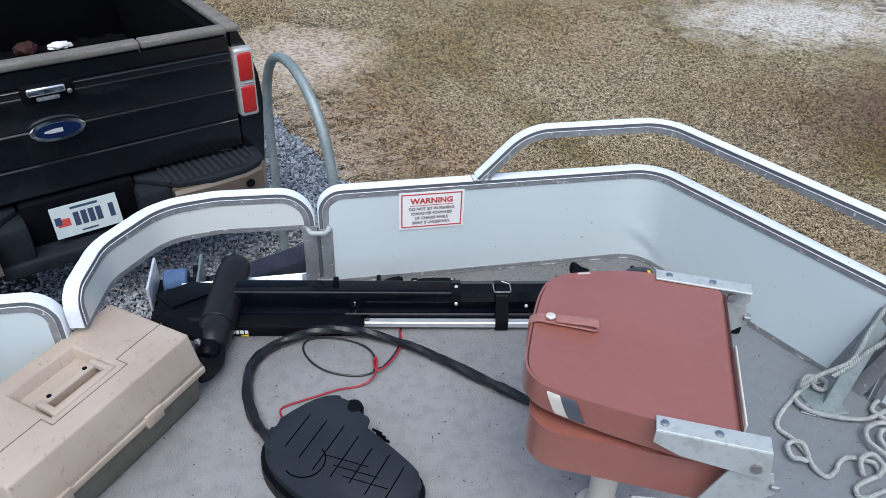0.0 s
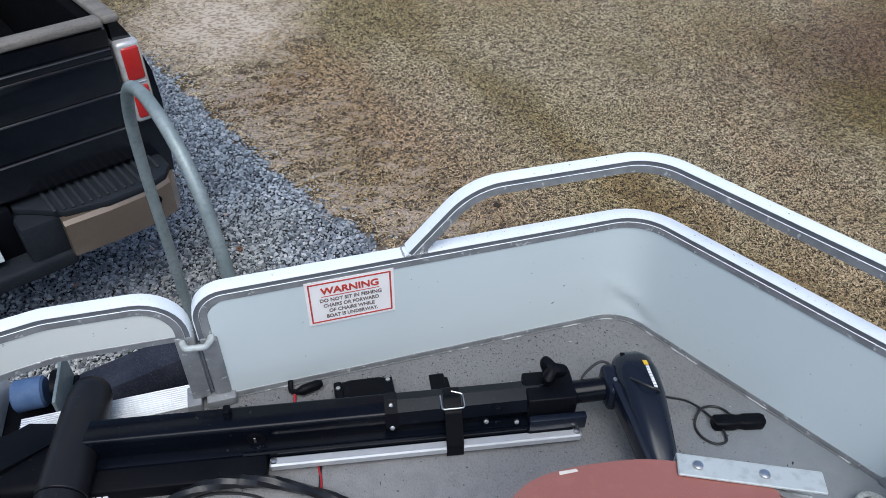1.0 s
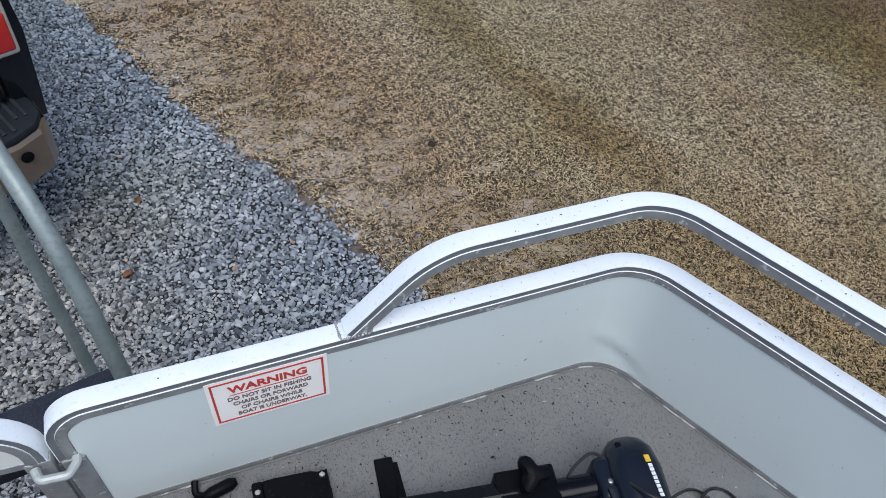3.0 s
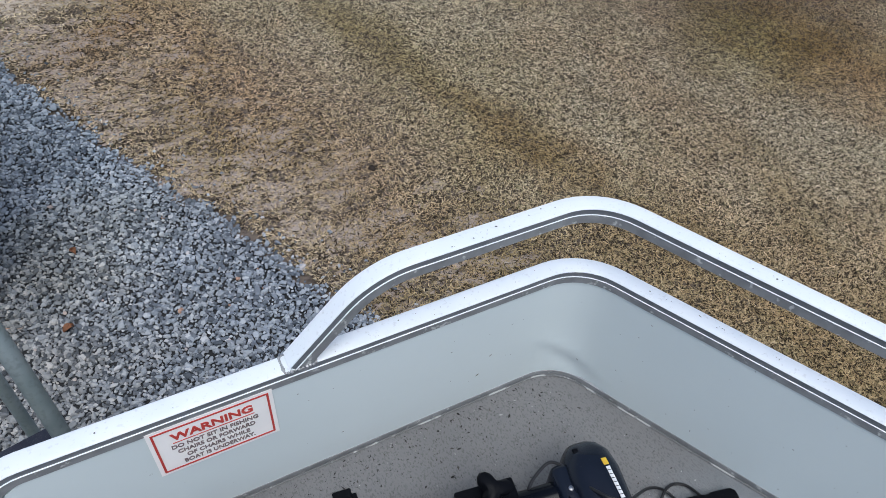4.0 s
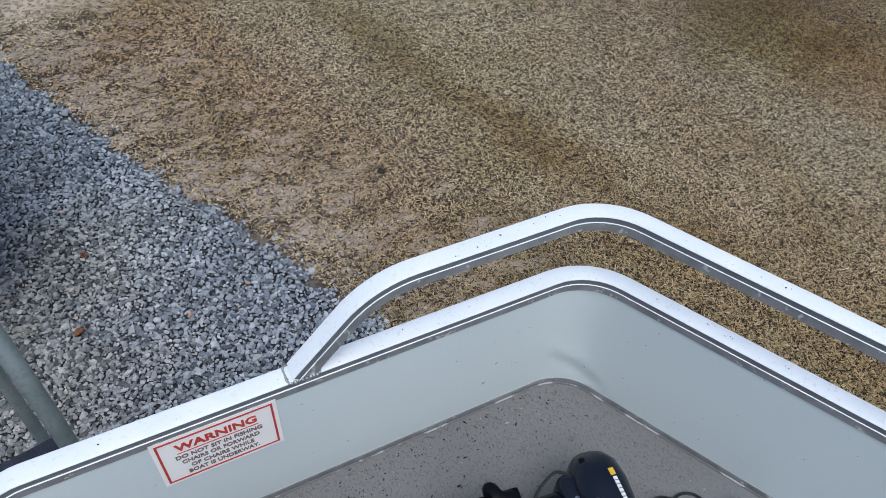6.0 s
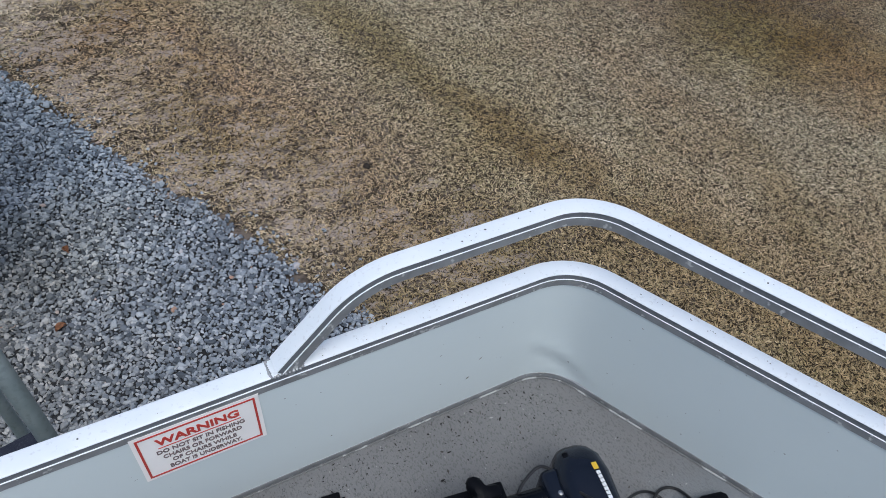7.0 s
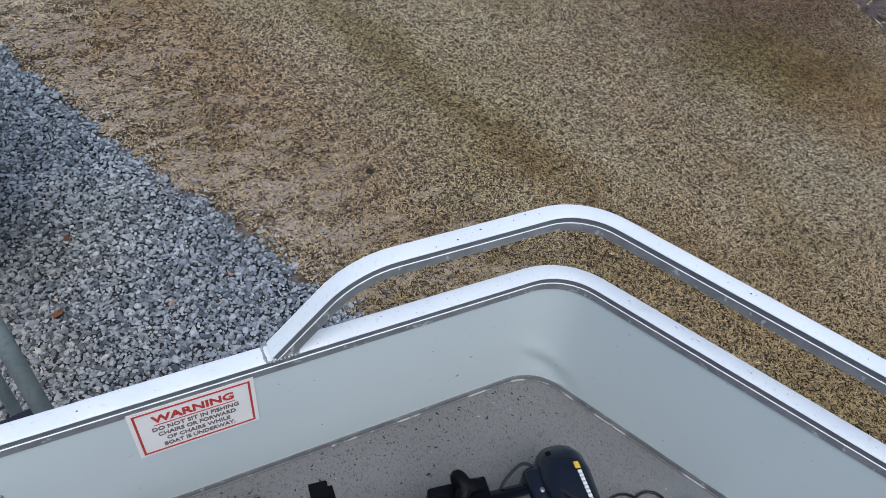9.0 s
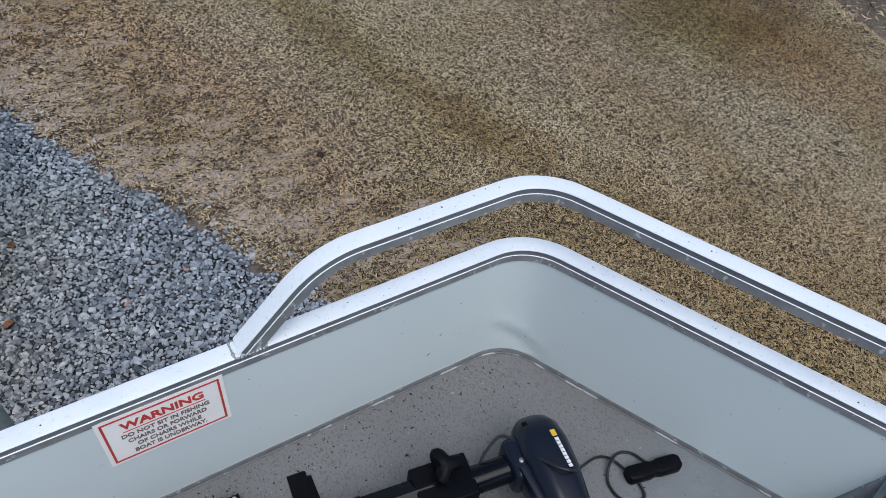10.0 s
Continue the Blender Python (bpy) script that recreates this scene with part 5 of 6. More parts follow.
        part("seat_bracket", bm, M_BRACKET, st, "white painted seat bracket", smooth=False)
        part("stop_tab", box(0.200, 0.214, yi - s * 0.001 - 0.008, yi - s * 0.001 + 0.008, z - 0.074, z - 0.064, 0.002, 1), M_TRIM, st)
        part("pivot", lathe([(0.003, -0.006), (0.008, -0.006), (0.008, 0.006), (0.003, 0.006)], 14, pose(0.172, yo, z - 0.032, 90, 0, 0)), M_BOLT, br)
        for x in (0.050, 0.128) if s > 0 else (0.038, 0.114):
            part("screw", lathe([(0.0015, 0), (0.0068, 0), (0.006, 0.0026), (0.0035, 0.0036), (0.001, 0.0036)], 16, pose(x, (y0 + y1) / 2, z + 0.0025)), M_BOLT, br)


# ---- the tackle box ----
def build_tackle_box():
    ax = Vector((-0.60, -0.80, 0)).normalized()
    ang = math.degrees(math.atan2(ax.y, ax.x))
    # x runs along the box away from its visible end, y towards its hidden long side
    tb = empty("tackle_box", "worn beige plastic tackle box with a dark khaki base", "tackle box", pose(-0.499, -0.386, D, 0, 0, ang))
    L, W = 0.455, 0.250

    def tub(z0, z1, o0, o1, bev):
        bm = bmesh.new()
        lo = [bm.verts.new(v) for v in ((o0, -o0, z0), (L - o0, -o0, z0), (L - o0, -W + o0, z0), (o0, -W + o0, z0))]
        hi = [bm.verts.new(v) for v in ((o1, -o1, z1), (L - o1, -o1, z1), (L - o1, -W + o1, z1), (o1, -W + o1, z1))]
        bm.faces.new(lo[::-1])
        bm.faces.new(hi)
        for i in range(4):
            bm.faces.new((lo[i], lo[(i + 1) % 4], hi[(i + 1) % 4], hi[i]))
        bmesh.ops.bevel(bm, geom=bm.edges[:], offset=bev, segments=3, profile=0.5, affect="EDGES")
        return bm
    part("base", tub(0.0, 0.088, 0.014, 0.006, 0.010), M_OLIVE, tb, "dark khaki plastic base")
    part("lip", tub(0.082, 0.100, -0.003, -0.002, 0.004), M_BOX, tb, "beige rim")
    top = 0.193
    x0, x1, y0, y1 = 0.147, 0.302, -0.202, -0.082
    deep = top - 0.024
    bm = bmesh.new()
    rings = []
    for z, ring in ((0.098, ((0.001, -0.001), (L - 0.001, -0.001), (L - 0.001, -W + 0.001), (0.001, -W + 0.001))), (0.112, ((0.001, -0.003), (L - 0.001, -0.003), (L - 0.001, -W + 0.002), (0.001, -W + 0.002))),
                    (top, ((0.008, -0.016), (L - 0.008, -0.016), (L - 0.008, -W + 0.010), (0.008, -W + 0.010))),
                    (top, ((x0, y1), (x1, y1), (x1, y0), (x0, y0))), (deep, ((x0 + 0.006, y1 - 0.004), (x1 - 0.006, y1 - 0.004), (x1 - 0.006, y0 + 0.012), (x0 + 0.006, y0 + 0.012)))):
        rings.append([bm.verts.new((x, y, z)) for x, y in ring])
    for a, b in zip(rings, rings[1:]):
        for i in range(4):
            bm.faces.new((a[i], a[(i + 1) % 4], b[(i + 1) % 4], b[i]))
    bm.faces.new(rings[-1])
    bm.faces.new(rings[0][::-1])
    rim = [e for e in bm.edges if all(abs(v.co.z - top) < 1e-5 for v in e.verts) and not (any(v in rings[2] for v in e.verts) and any(v in rings[3] for v in e.verts))]
    rim += [e for e in bm.edges if any(v in rings[2] for v in e.verts) and any(v in rings[1] for v in e.verts)]
    bmesh.ops.bevel(bm, geom=rim, offset=0.006, segments=3, profile=0.5, affect="EDGES")
    lid = part("lid", bm, M_BOX, tb, "worn beige lid with a stained handle recess", angle=40)
    # the fine step that runs along the lid and round the handle
    for a, b, c, d in ((0.006, x0 - 0.012, -0.0925, -0.0907), (x1 + 0.012, L - 0.006, -0.0925, -0.0907), (x0 - 0.012, x1 + 0.012, -0.0622, -0.0606), (x0 - 0.0136, x0 - 0.012, -0.0925, -0.0606), (x1 + 0.012, x1 + 0.0136, -0.0925, -0.0606)):
        part("lid_groove", box(a, b, c, d, top - 0.002, top + 0.0006), M_OLIVE, lid, smooth=False)
    hd = part("handle", box(x0 + 0.004, x1 - 0.004, -0.090, -0.074, top - 0.010, top + 0.004, 0.004, 3), M_BOX, lid, "beige fold-down handle")
    part("handle_grip", box(x0 + 0.016, x1 - 0.016, -0.136, -0.118, deep - 0.001, top - 0.002, 0.004, 3), M_BOX, hd)
    for x in (x0 + 0.006, x1 - 0.020):
        part("handle_arm", box(x, x + 0.014, -0.134, -0.082, top - 0.012, top + 0.003, 0.004, 2), M_BOX, hd)
    for x in (x0 + 0.034, x1 - 0.036):
        part("well_hole", lathe([(0.001, 0), (0.005, 0), (0.005, 0.001), (0.001, 0.001)], 12, pose(x, -0.129, top - 0.0022)), M_BLACK, hd)
    for x in (0.13, 0.36):
        part("catch", box(x, x + 0.045, -0.002, 0.006, 0.074, 0.106, 0.002, 2), M_BOX, tb, "beige lid catch")


build_seat()
build_tackle_box()


# ---- the trolling motor ----
def build_motor():
    m = pose(0.0, -0.165, D, 0, 0, -9.3)
    tm = empty("trolling_motor", "black electric trolling motor stowed flat on the deck", "trolling motor", m)
    part("mount_channel", box(-0.50, 0.47, -0.045, 0.035, 0.0, 0.040, 0.005, 2), M_SATIN, tm, "black aluminium mount channel")
    part("mount_base", box(-0.58, -0.122, -0.092, 0.045, 0.0, 0.034, 0.008, 2), M_BLACK, tm, "black mount base")
    for k in range(4):
        part("base_label", box(-0.450 + k * 0.0115, -0.450 + k * 0.0115 + 0.0085, -0.0940, -0.0922, 0.012, 0.022), M_WHITE, tm, "white label bar", smooth=False)
    part("base_label", box(-0.425, -0.407, -0.0940, -0.0922, 0.004, 0.008), M_YELLOW, tm, "yellow label bar", smooth=False)
    part("outer_tube", sweep([(-0.47, 0.006, 0.059), (0.30, 0.006, 0.059)], round_rect(0.056, 0.062, 0.008, 3), (0, 1, 0)), M_SATIN, tm, "glossy black square outer tube")
    hole = part("pivot_hole", lathe([(0.009, -0.002), (0.017, -0.002), (0.017, 0.0015), (0.013, 0.0022), (0.009, 0.0)], 20, pose(-0.142, -0.0222, 0.056, 90, 0, 0)), M_BLACK, tm, "black ringed pivot hole")
    part("pin", box(-0.146, -0.141, -0.0262, -0.0242, 0.048, 0.062, 0.001, 1), M_BOLT, hole, "bright steel pin")
    part("channel_lip", box(-0.17, 0.44, -0.046, -0.036, 0.030, 0.040, 0.003, 1), M_SATIN, tm)
    part("sleeve", sweep([(0.11, 0.004, 0.066), (0.43, 0.004, 0.070)], circle(0.0335, 8), (0, 1, 0)), M_SATIN, tm, "black eight-sided shaft sleeve", angle=15)
    clamp = part("depth_collar", box(0.382, 0.480, -0.032, 0.042, 0.034, 0.102, 0.004, 3), M_BLACK, tm, "black depth collar")
    part("collar_flange", box(0.384, 0.498, -0.050, -0.034, 0.026, 0.062, 0.003, 2), M_HEAD, tm, "navy black flange")
    part("collar_foot", box(0.38, 0.475, -0.052, 0.035, 0.0, 0.034, 0.005, 2), M_BLACK, tm)
    km = pose(0.434, 0.028, 0.094, 18, 0, 8) @ Matrix.Scale(1.4, 4)
    knob = bmesh.new()
    rings = []
    for r, lobe, z in ((0.008, 0.0, 0.0), (0.009, 0.0, 0.010), (0.012, 0.002, 0.014), (0.0155, 0.0055, 0.019), (0.0165, 0.0065, 0.026), (0.0155, 0.006, 0.033), (0.011, 0.003, 0.037), (0.004, 0.0, 0.0385)):
        rings.append([knob.verts.new(km @ Vector(((r + lobe * math.cos(3 * a)) * math.cos(a + 1.9), (r + lobe * math.cos(3 * a)) * math.sin(a + 1.9), z))) for a in np.linspace(0, 2 * math.pi, 31)[:-1]])
    for a, b in zip(rings, rings[1:]):
        for i in range(30):
            knob.faces.new((a[i], a[(i + 1) % 30], b[(i + 1) % 30], b[i]))
    knob.faces.new(rings[0][::-1])
    knob.faces.new(rings[-1])
    part("clamp_knob", knob, M_BLACK, tm, "black three-lobed clamp knob")
    part("shaft", sweep([(0.42, 0.0, 0.074), (0.57, -0.004, 0.088)], circle(0.0232, 18), (0, 1, 0)), M_SATIN, tm, "black composite shaft")
    # control head: a tapered rounded box lying across the shaft
    bm = bmesh.new()
    secs = [(0.064, 0.010, 0.010, 0.090), (0.060, 0.022, 0.022, 0.091), (0.050, 0.0325, 0.034, 0.092), (0.032, 0.042, 0.044, 0.093), (0.0, 0.0450, 0.050, 0.092), (-0.05, 0.0425, 0.051, 0.088), (-0.11, 0.035, 0.046, 0.080), (-0.165, 0.030, 0.038, 0.070), (-0.185, 0.024, 0.030, 0.066)]
    rings = [[bm.verts.new((0.6045 - 0.006 * (0.06 - v) / 0.25 + a, v, zc + b)) for a, b in round_rect(2 * hw, 2 * hh, min(hw, hh) * 0.72, 6)] for v, hw, hh, zc in secs]
    k = len(rings[0])
    for a, b in zip(rings, rings[1:]):
        for i in range(k):
            bm.faces.new((a[i], a[(i + 1) % k], b[(i + 1) % k], b[i]))
    bm.faces.new(rings[0][::-1])
    bm.faces.new(rings[-1])
    head = part("control_head", bm, M_HEAD, tm, "navy black control head with a yellow and white label", angle=50)
    part("head_yoke", box(0.538, 0.578, -0.040, 0.034, 0.055, 0.120, 0.012, 3), M_HEAD, tm)
    part("yoke_arm", sweep([(0.555, -0.02, 0.10), (0.564, -0.10, 0.09), (0.574, -0.175, 0.072)], round_rect(0.018, 0.05, 0.006, 2), (1, 0, 0)), M_HEAD, tm)
    part("yoke_bolt", lathe([(0.001, 0), (0.0042, 0), (0.0042, 0.002), (0.001, 0.003)], 12, pose(0.556, -0.012, 0.120)), M_BOLT, tm)
    part("head_window", box(0.580, 0.590, 0.034, 0.044, 0.128, 0.1345, 0.002, 1, m=pose(0, 0, 0, 0, 0, 0)), M_BLACK, head)
    lab = pose(0.6190, -0.012, 0.1415, -2.0, 10, 0)
    part("label_mark", box(-0.0045, 0.0045, 0.012, 0.024, 0.0, 0.0012, m=lab), M_YELLOW, head, "yellow logo block", smooth=False)
    for i in range(8):
        y = 0.009 - i * 0.0068
        part("label_bar", box(-0.0032, 0.0036, y - 0.0054, y, 0.0, 0.0012, m=lab @ pose(0, 0, -0.0004 * i)), M_WHITE, head, smooth=False)
    # bare bar along the channel
    bar = part("lever_bar", box(-0.118, 0.487, -0.067, -0.047, 0.010, 0.028, 0.003, 1), M_ROD, tm, "bare aluminium lever bar")
    for u in (-0.110, 0.478):
        part("bar_bolt", lathe([(0.001, 0), (0.007, 0), (0.006, 0.004), (0.001, 0.005)], 12, pose(u, -0.0570, 0.028)), M_BOLT, bar)
    for u, v, z in ((0.118, -0.031, 0.062), (0.118, -0.005, 0.096), (0.36, -0.036, 0.05), (0.30, -0.034, 0.058)):
        part("bolt", lathe([(0.001, 0), (0.0055, 0), (0.0045, 0.004), (0.001, 0.005)], 12, pose(u, v, z, 60, 0, 0)), M_BOLT, tm)
    part("collar_band", sweep([(0.105, 0.004, 0.066), (0.130, 0.004, 0.066)], circle(0.037, 8), (0, 1, 0)), M_BLACK, tm, angle=15)
    part("stop_tab", box(-0.200, -0.186, 0.006, 0.026, 0.06, 0.106, 0.003, 2), M_BLACK, tm, "black upright stop tab")
    # hold-down strap with a metal ring
    band = rounded([(0.236, -0.066, 0.004), (0.236, -0.066, 0.030), (0.236, -0.030, 0.088), (0.236, 0.0, 0.1015), (0.236, 0.030, 0.092), (0.236, 0.046, 0.03), (0.236, 0.046, 0.004), (0.228, 0.130, 0.003)], 0.014, 4)
    part("hold_down_strap", sweep(band, round_rect(0.034, 0.003, 0.001, 1), (1, 0, 0)), M_BLACK, tm, "black webbing hold-down strap")
    ring = rounded([(0.214, 0.004, 0.100), (0.214, -0.030, 0.100), (0.258, -0.030, 0.100), (0.258, 0.004, 0.100), (0.236, 0.008, 0.106)], 0.006, 4)
    part("strap_ring", sweep(ring, circle(0.0017, 8), (0, 0, 1)), M_BOLT, tm, "bright metal strap ring")
    part("strap_end", box(0.210, 0.242, 0.048, 0.134, 0.0, 0.006, 0.002, 1, m=pose(0, 0, 0, 0, 0, 2)), M_BLACK, tm)
    # motor pod and bracket at the far end
    pod_at = m.inverted() @ pose(-0.444, 0.062, D + 0.066, 94, 0, -10)
    pod = lathe([(0.004, 0.0), (0.020, 0.004), (0.032, 0.014), (0.040, 0.032), (0.0435, 0.065), (0.0440, 0.11), (0.0440, 0.255), (0.0425, 0.257), (0.0425, 0.260), (0.0436, 0.262), (0.041, 0.30), (0.036, 0.325), (0.026, 0.336), (0.006, 0.338)], 32, pod_at)
    part("motor_pod", pod, M_POD, tm, "charcoal torpedo-shaped motor pod")
    part("pod_seam", lathe([(0.0430, 0.2572), (0.0434, 0.2574), (0.0434, 0.2596), (0.0430, 0.2598)], 32, pod_at), M_BLACK, tm)
    part("propeller_hub", lathe([(0.030, 0.330), (0.032, 0.336), (0.030, 0.356), (0.022, 0.368), (0.006, 0.372)], 24, pod_at), M_BLACK, tm)
    for where, outline in ((pose(-0.500, -0.266, D + 0.056, 20, 10, 0), [(-0.018, 0.010), (0.020, 0.012), (0.036, -0.012), (0.036, -0.045), (0.018, -0.078), (-0.006, -0.098), (-0.020, -0.090), (-0.012, -0.05), (-0.026, -0.02)]),
                           (pose(-0.506, -0.262, D + 0.066, 8, 30, 0), [(0.0, -0.012), (0.0, 0.018), (-0.04, 0.040), (-0.09, 0.046), (-0.115, 0.034), (-0.105, 0.012), (-0.06, -0.004)])):
        blade = slab([(p.x, p.y) for p in smooth_path([(a, b, 0) for a, b in outline + outline[:1]], 4)][:-1], -0.005, 0.005, 0.003, 2, m=m.inverted() @ where)
        part("propeller_blade", blade, M_BLACK, tm, "curved black propeller blade")
    nut = lathe([(0.002, 0), (0.009, 0), (0.009, 0.008), (0.004, 0.012)], 6)
    bmesh.ops.transform(nut, matrix=m.inverted() @ pose(-0.520, -0.286, D + 0.084, 50, -20, 0), verts=nut.verts[:])
    part("pod_nut", nut, M_BOLT, tm)
    part("bow_bracket", box(-0.655, -0.46, -0.09, 0.055, 0.0, 0.052, 0.024, 4), M_BLACK, tm, "black cast bow bracket")
    wing = [(-0.66, 0.01), (-0.58, 0.066), (-0.50, 0.056), (-0.47, 0.036), (-0.52, 0.02), (-0.60, -0.05)]
    part("bracket_wing", slab(wing, 0.030, 0.058, 0.006, 2), M_BLACK, tm)
    part("bracket_flap", box(-0.40, -0.27, 0.040, 0.078, 0.0, 0.014, 0.006, 2), M_BLACK, tm, "flat black rubber bumper")
    return tm


def build_pedal():
    pts = [(-0.378, -0.548), (-0.345, -0.506), (-0.262, -0.458), (-0.205, -0.455), (-0.165, -0.485), (-0.158, -0.545), (-0.118, -0.600), (-0.062, -0.680), (-0.055, -0.722), (-0.085, -0.765), (-0.16, -0.79), (-0.25, -0.762), (-0.335, -0.682), (-0.376, -0.610)]
    cx, cy = -0.215, -0.625
    lift = 0.005
    rim = [(p.x * 0.97, p.y * 0.97) for p in smooth_path([(x - cx, y - cy, 0) for x, y in pts + pts[:1]], 4)][:-1]
    fp = empty("foot_pedal", "black rubber-topped foot control pedal with marker lines", "foot pedal", pose(cx - 0.003, cy - 0.022, D))
    part("pedal_base", slab([(x * 1.01 - 0.002, y * 1.01 - 0.003) for x, y in rim], 0.0, 0.034, 0.008, 3), M_BLACK, fp, "black plastic pedal base", angle=50)
    top = slab([(x * 0.955, y * 0.955) for x, y in rim], 0.018, 0.052 + lift, 0.014, 4, only_top=True)
    for v in top.verts:
        v.co.z += (v.co.y * 0.05 - v.co.x * 0.03) if v.co.z > 0.03 else 0
    tp = part("pedal_top", top, M_RUBBER, fp, "slate black rubber treadle", angle=50)

    def zt(x, y):
        return 0.0522 + lift + y * 0.05 - x * 0.03
    def groove(a, b, sink=0.0006):
        (x0, y0), (x1, y1) = a, b
        part("marker_line", sweep([(x0, y0, zt(x0, y0) - sink), ((x0 + x1) / 2, (y0 + y1) / 2, zt((x0 + x1) / 2, (y0 + y1) / 2) - sink), (x1, y1, zt(x1, y1) - sink)], circle(0.0015, 6), (0, 0, 1)), M_MARK, tp)
    for k in range(7):
        ox, oy = -0.085 + k * 0.030, 0.075 - k * 0.026
        ln = (0.075, 0.085, 0.10, 0.09, 0.075, 0.085, 0.07)[k]
        groove((ox - ln * 0.36, oy - ln * 0.5), (ox + ln * 0.36, oy + ln * 0.5))
    for k in range(3):
        ox, oy = -0.005 + k * 0.016, -0.005 - k * 0.028
        groove((ox - 0.03, oy + 0.012), (ox + 0.055, oy - 0.030), 0.0010)
    arc = [(-0.075 + 0.042 * math.cos(radians(a)), 0.0 + 0.042 * math.sin(radians(a))) for a in range(-150, 40, 15)]
    part("marker_line", sweep([(x, y, zt(x, y)) for x, y in arc], circle(0.0015, 6), (0, 0, 1)), M_MARK, tp)
    dial = part("speed_dial", lathe([(0.020, 0.02), (0.022, 0.052), (0.018, 0.062), (0.004, 0.064)], 14, pose(0.036, 0.126, 0)), M_BLACK, fp, "ridged black speed dial")
    for k in range(3):
        part("vent_slot", box(-0.012, 0.012, -0.0015, 0.0015, 0.046 + lift, 0.052 + lift, m=pose(0.078 + k * 0.006, 0.052 - k * 0.012, 0, 0, 0, -40)), M_MARK, tp)


def build_cables():
    # the sleeved cable from the pedal to the motor and on to the seat
    pts = [(-0.365, -0.545), (-0.395, -0.49), (-0.415, -0.40), (-0.405, -0.31), (-0.365, -0.258), (-0.30, -0.230), (-0.24, -0.222), (-0.17, -0.231), (-0.10, -0.254), (0.0, -0.322), (0.08, -0.398), (0.15, -0.468), (0.225, -0.540), (0.30, -0.62)]
    path = smooth_path([(x, y, D + 0.0165 + 0.012 * math.exp(-((x + 0.22) / 0.09) ** 2 - ((y + 0.22) / 0.05) ** 2)) for x, y in pts], 9)
    sc = [1 + 0.22 * noise.noise(Vector((i * 0.31, 0, 0))) + 0.16 * noise.noise(Vector((i * 0.83, 4, 0))) for i in range(len(path))]
    ob = part("sleeved_cable", sweep(path, [(0.0128 * math.cos(a), 0.0108 * math.sin(a)) for a in np.linspace(0, 2 * math.pi, 8)[:-1]], (0, 0, 1), scales=sc, spin=0.09), M_TAPE)
    tagged(ob, "black tape-wrapped control cable curving over the deck", "cable")
    r = 0.0027
    pts = [(-0.034, -0.221), (-0.049, -0.287), (-0.081, -0.336), (-0.114, -0.364), (-0.154, -0.374), (-0.199, -0.363), (-0.238, -0.341), (-0.268, -0.306), (-0.284, -0.263), (-0.276, -0.232), (-0.245, -0.224), (-0.195, -0.235), (-0.148, -0.26), (-0.122, -0.295), (-0.113, -0.332), (-0.12, -0.366)]
    ob = part("battery_wire", tube([(x, y, D + r + (0.005 if i > 12 else 0)) for i, (x, y) in enumerate(pts)], r, 8), M_WIRE)
    tagged(ob, "thin black battery wire looped on the deck", "wire")
    pts = [(-0.038, -0.215), (-0.039, -0.263), (-0.052, -0.31), (-0.084, -0.354), (-0.113, -0.372), (-0.119, -0.343), (-0.111, -0.327), (-0.116, -0.372), (-0.134, -0.402), (-0.163, -0.409), (-0.209, -0.412), (-0.253, -0.423), (-0.297, -0.434), (-0.329, -0.443), (-0.343, -0.455), (-0.339, -0.478)]
    ob = part("battery_wire", tube([(x, y, D + r + (0.009 if 1 < i < 9 else 0.001)) for i, (x, y) in enumerate(pts)], r * 0.95, 8), M_RED)
    tagged(ob, "thin red battery wire looped on the deck", "wire")
    ob = part("head_cable", tube([(0.492, -0.236, D + 0.085), (0.497, -0.229, D + 0.099), (0.513, -0.220, D + 0.107), (0.539, -0.213, D + 0.115), (0.553, -0.221, D + 0.116), (0.563, -0.238, D + 0.110)], 0.0028, 8), M_WIRE)
    tagged(ob, "thin black cable arched from collar to motor head", "cable")


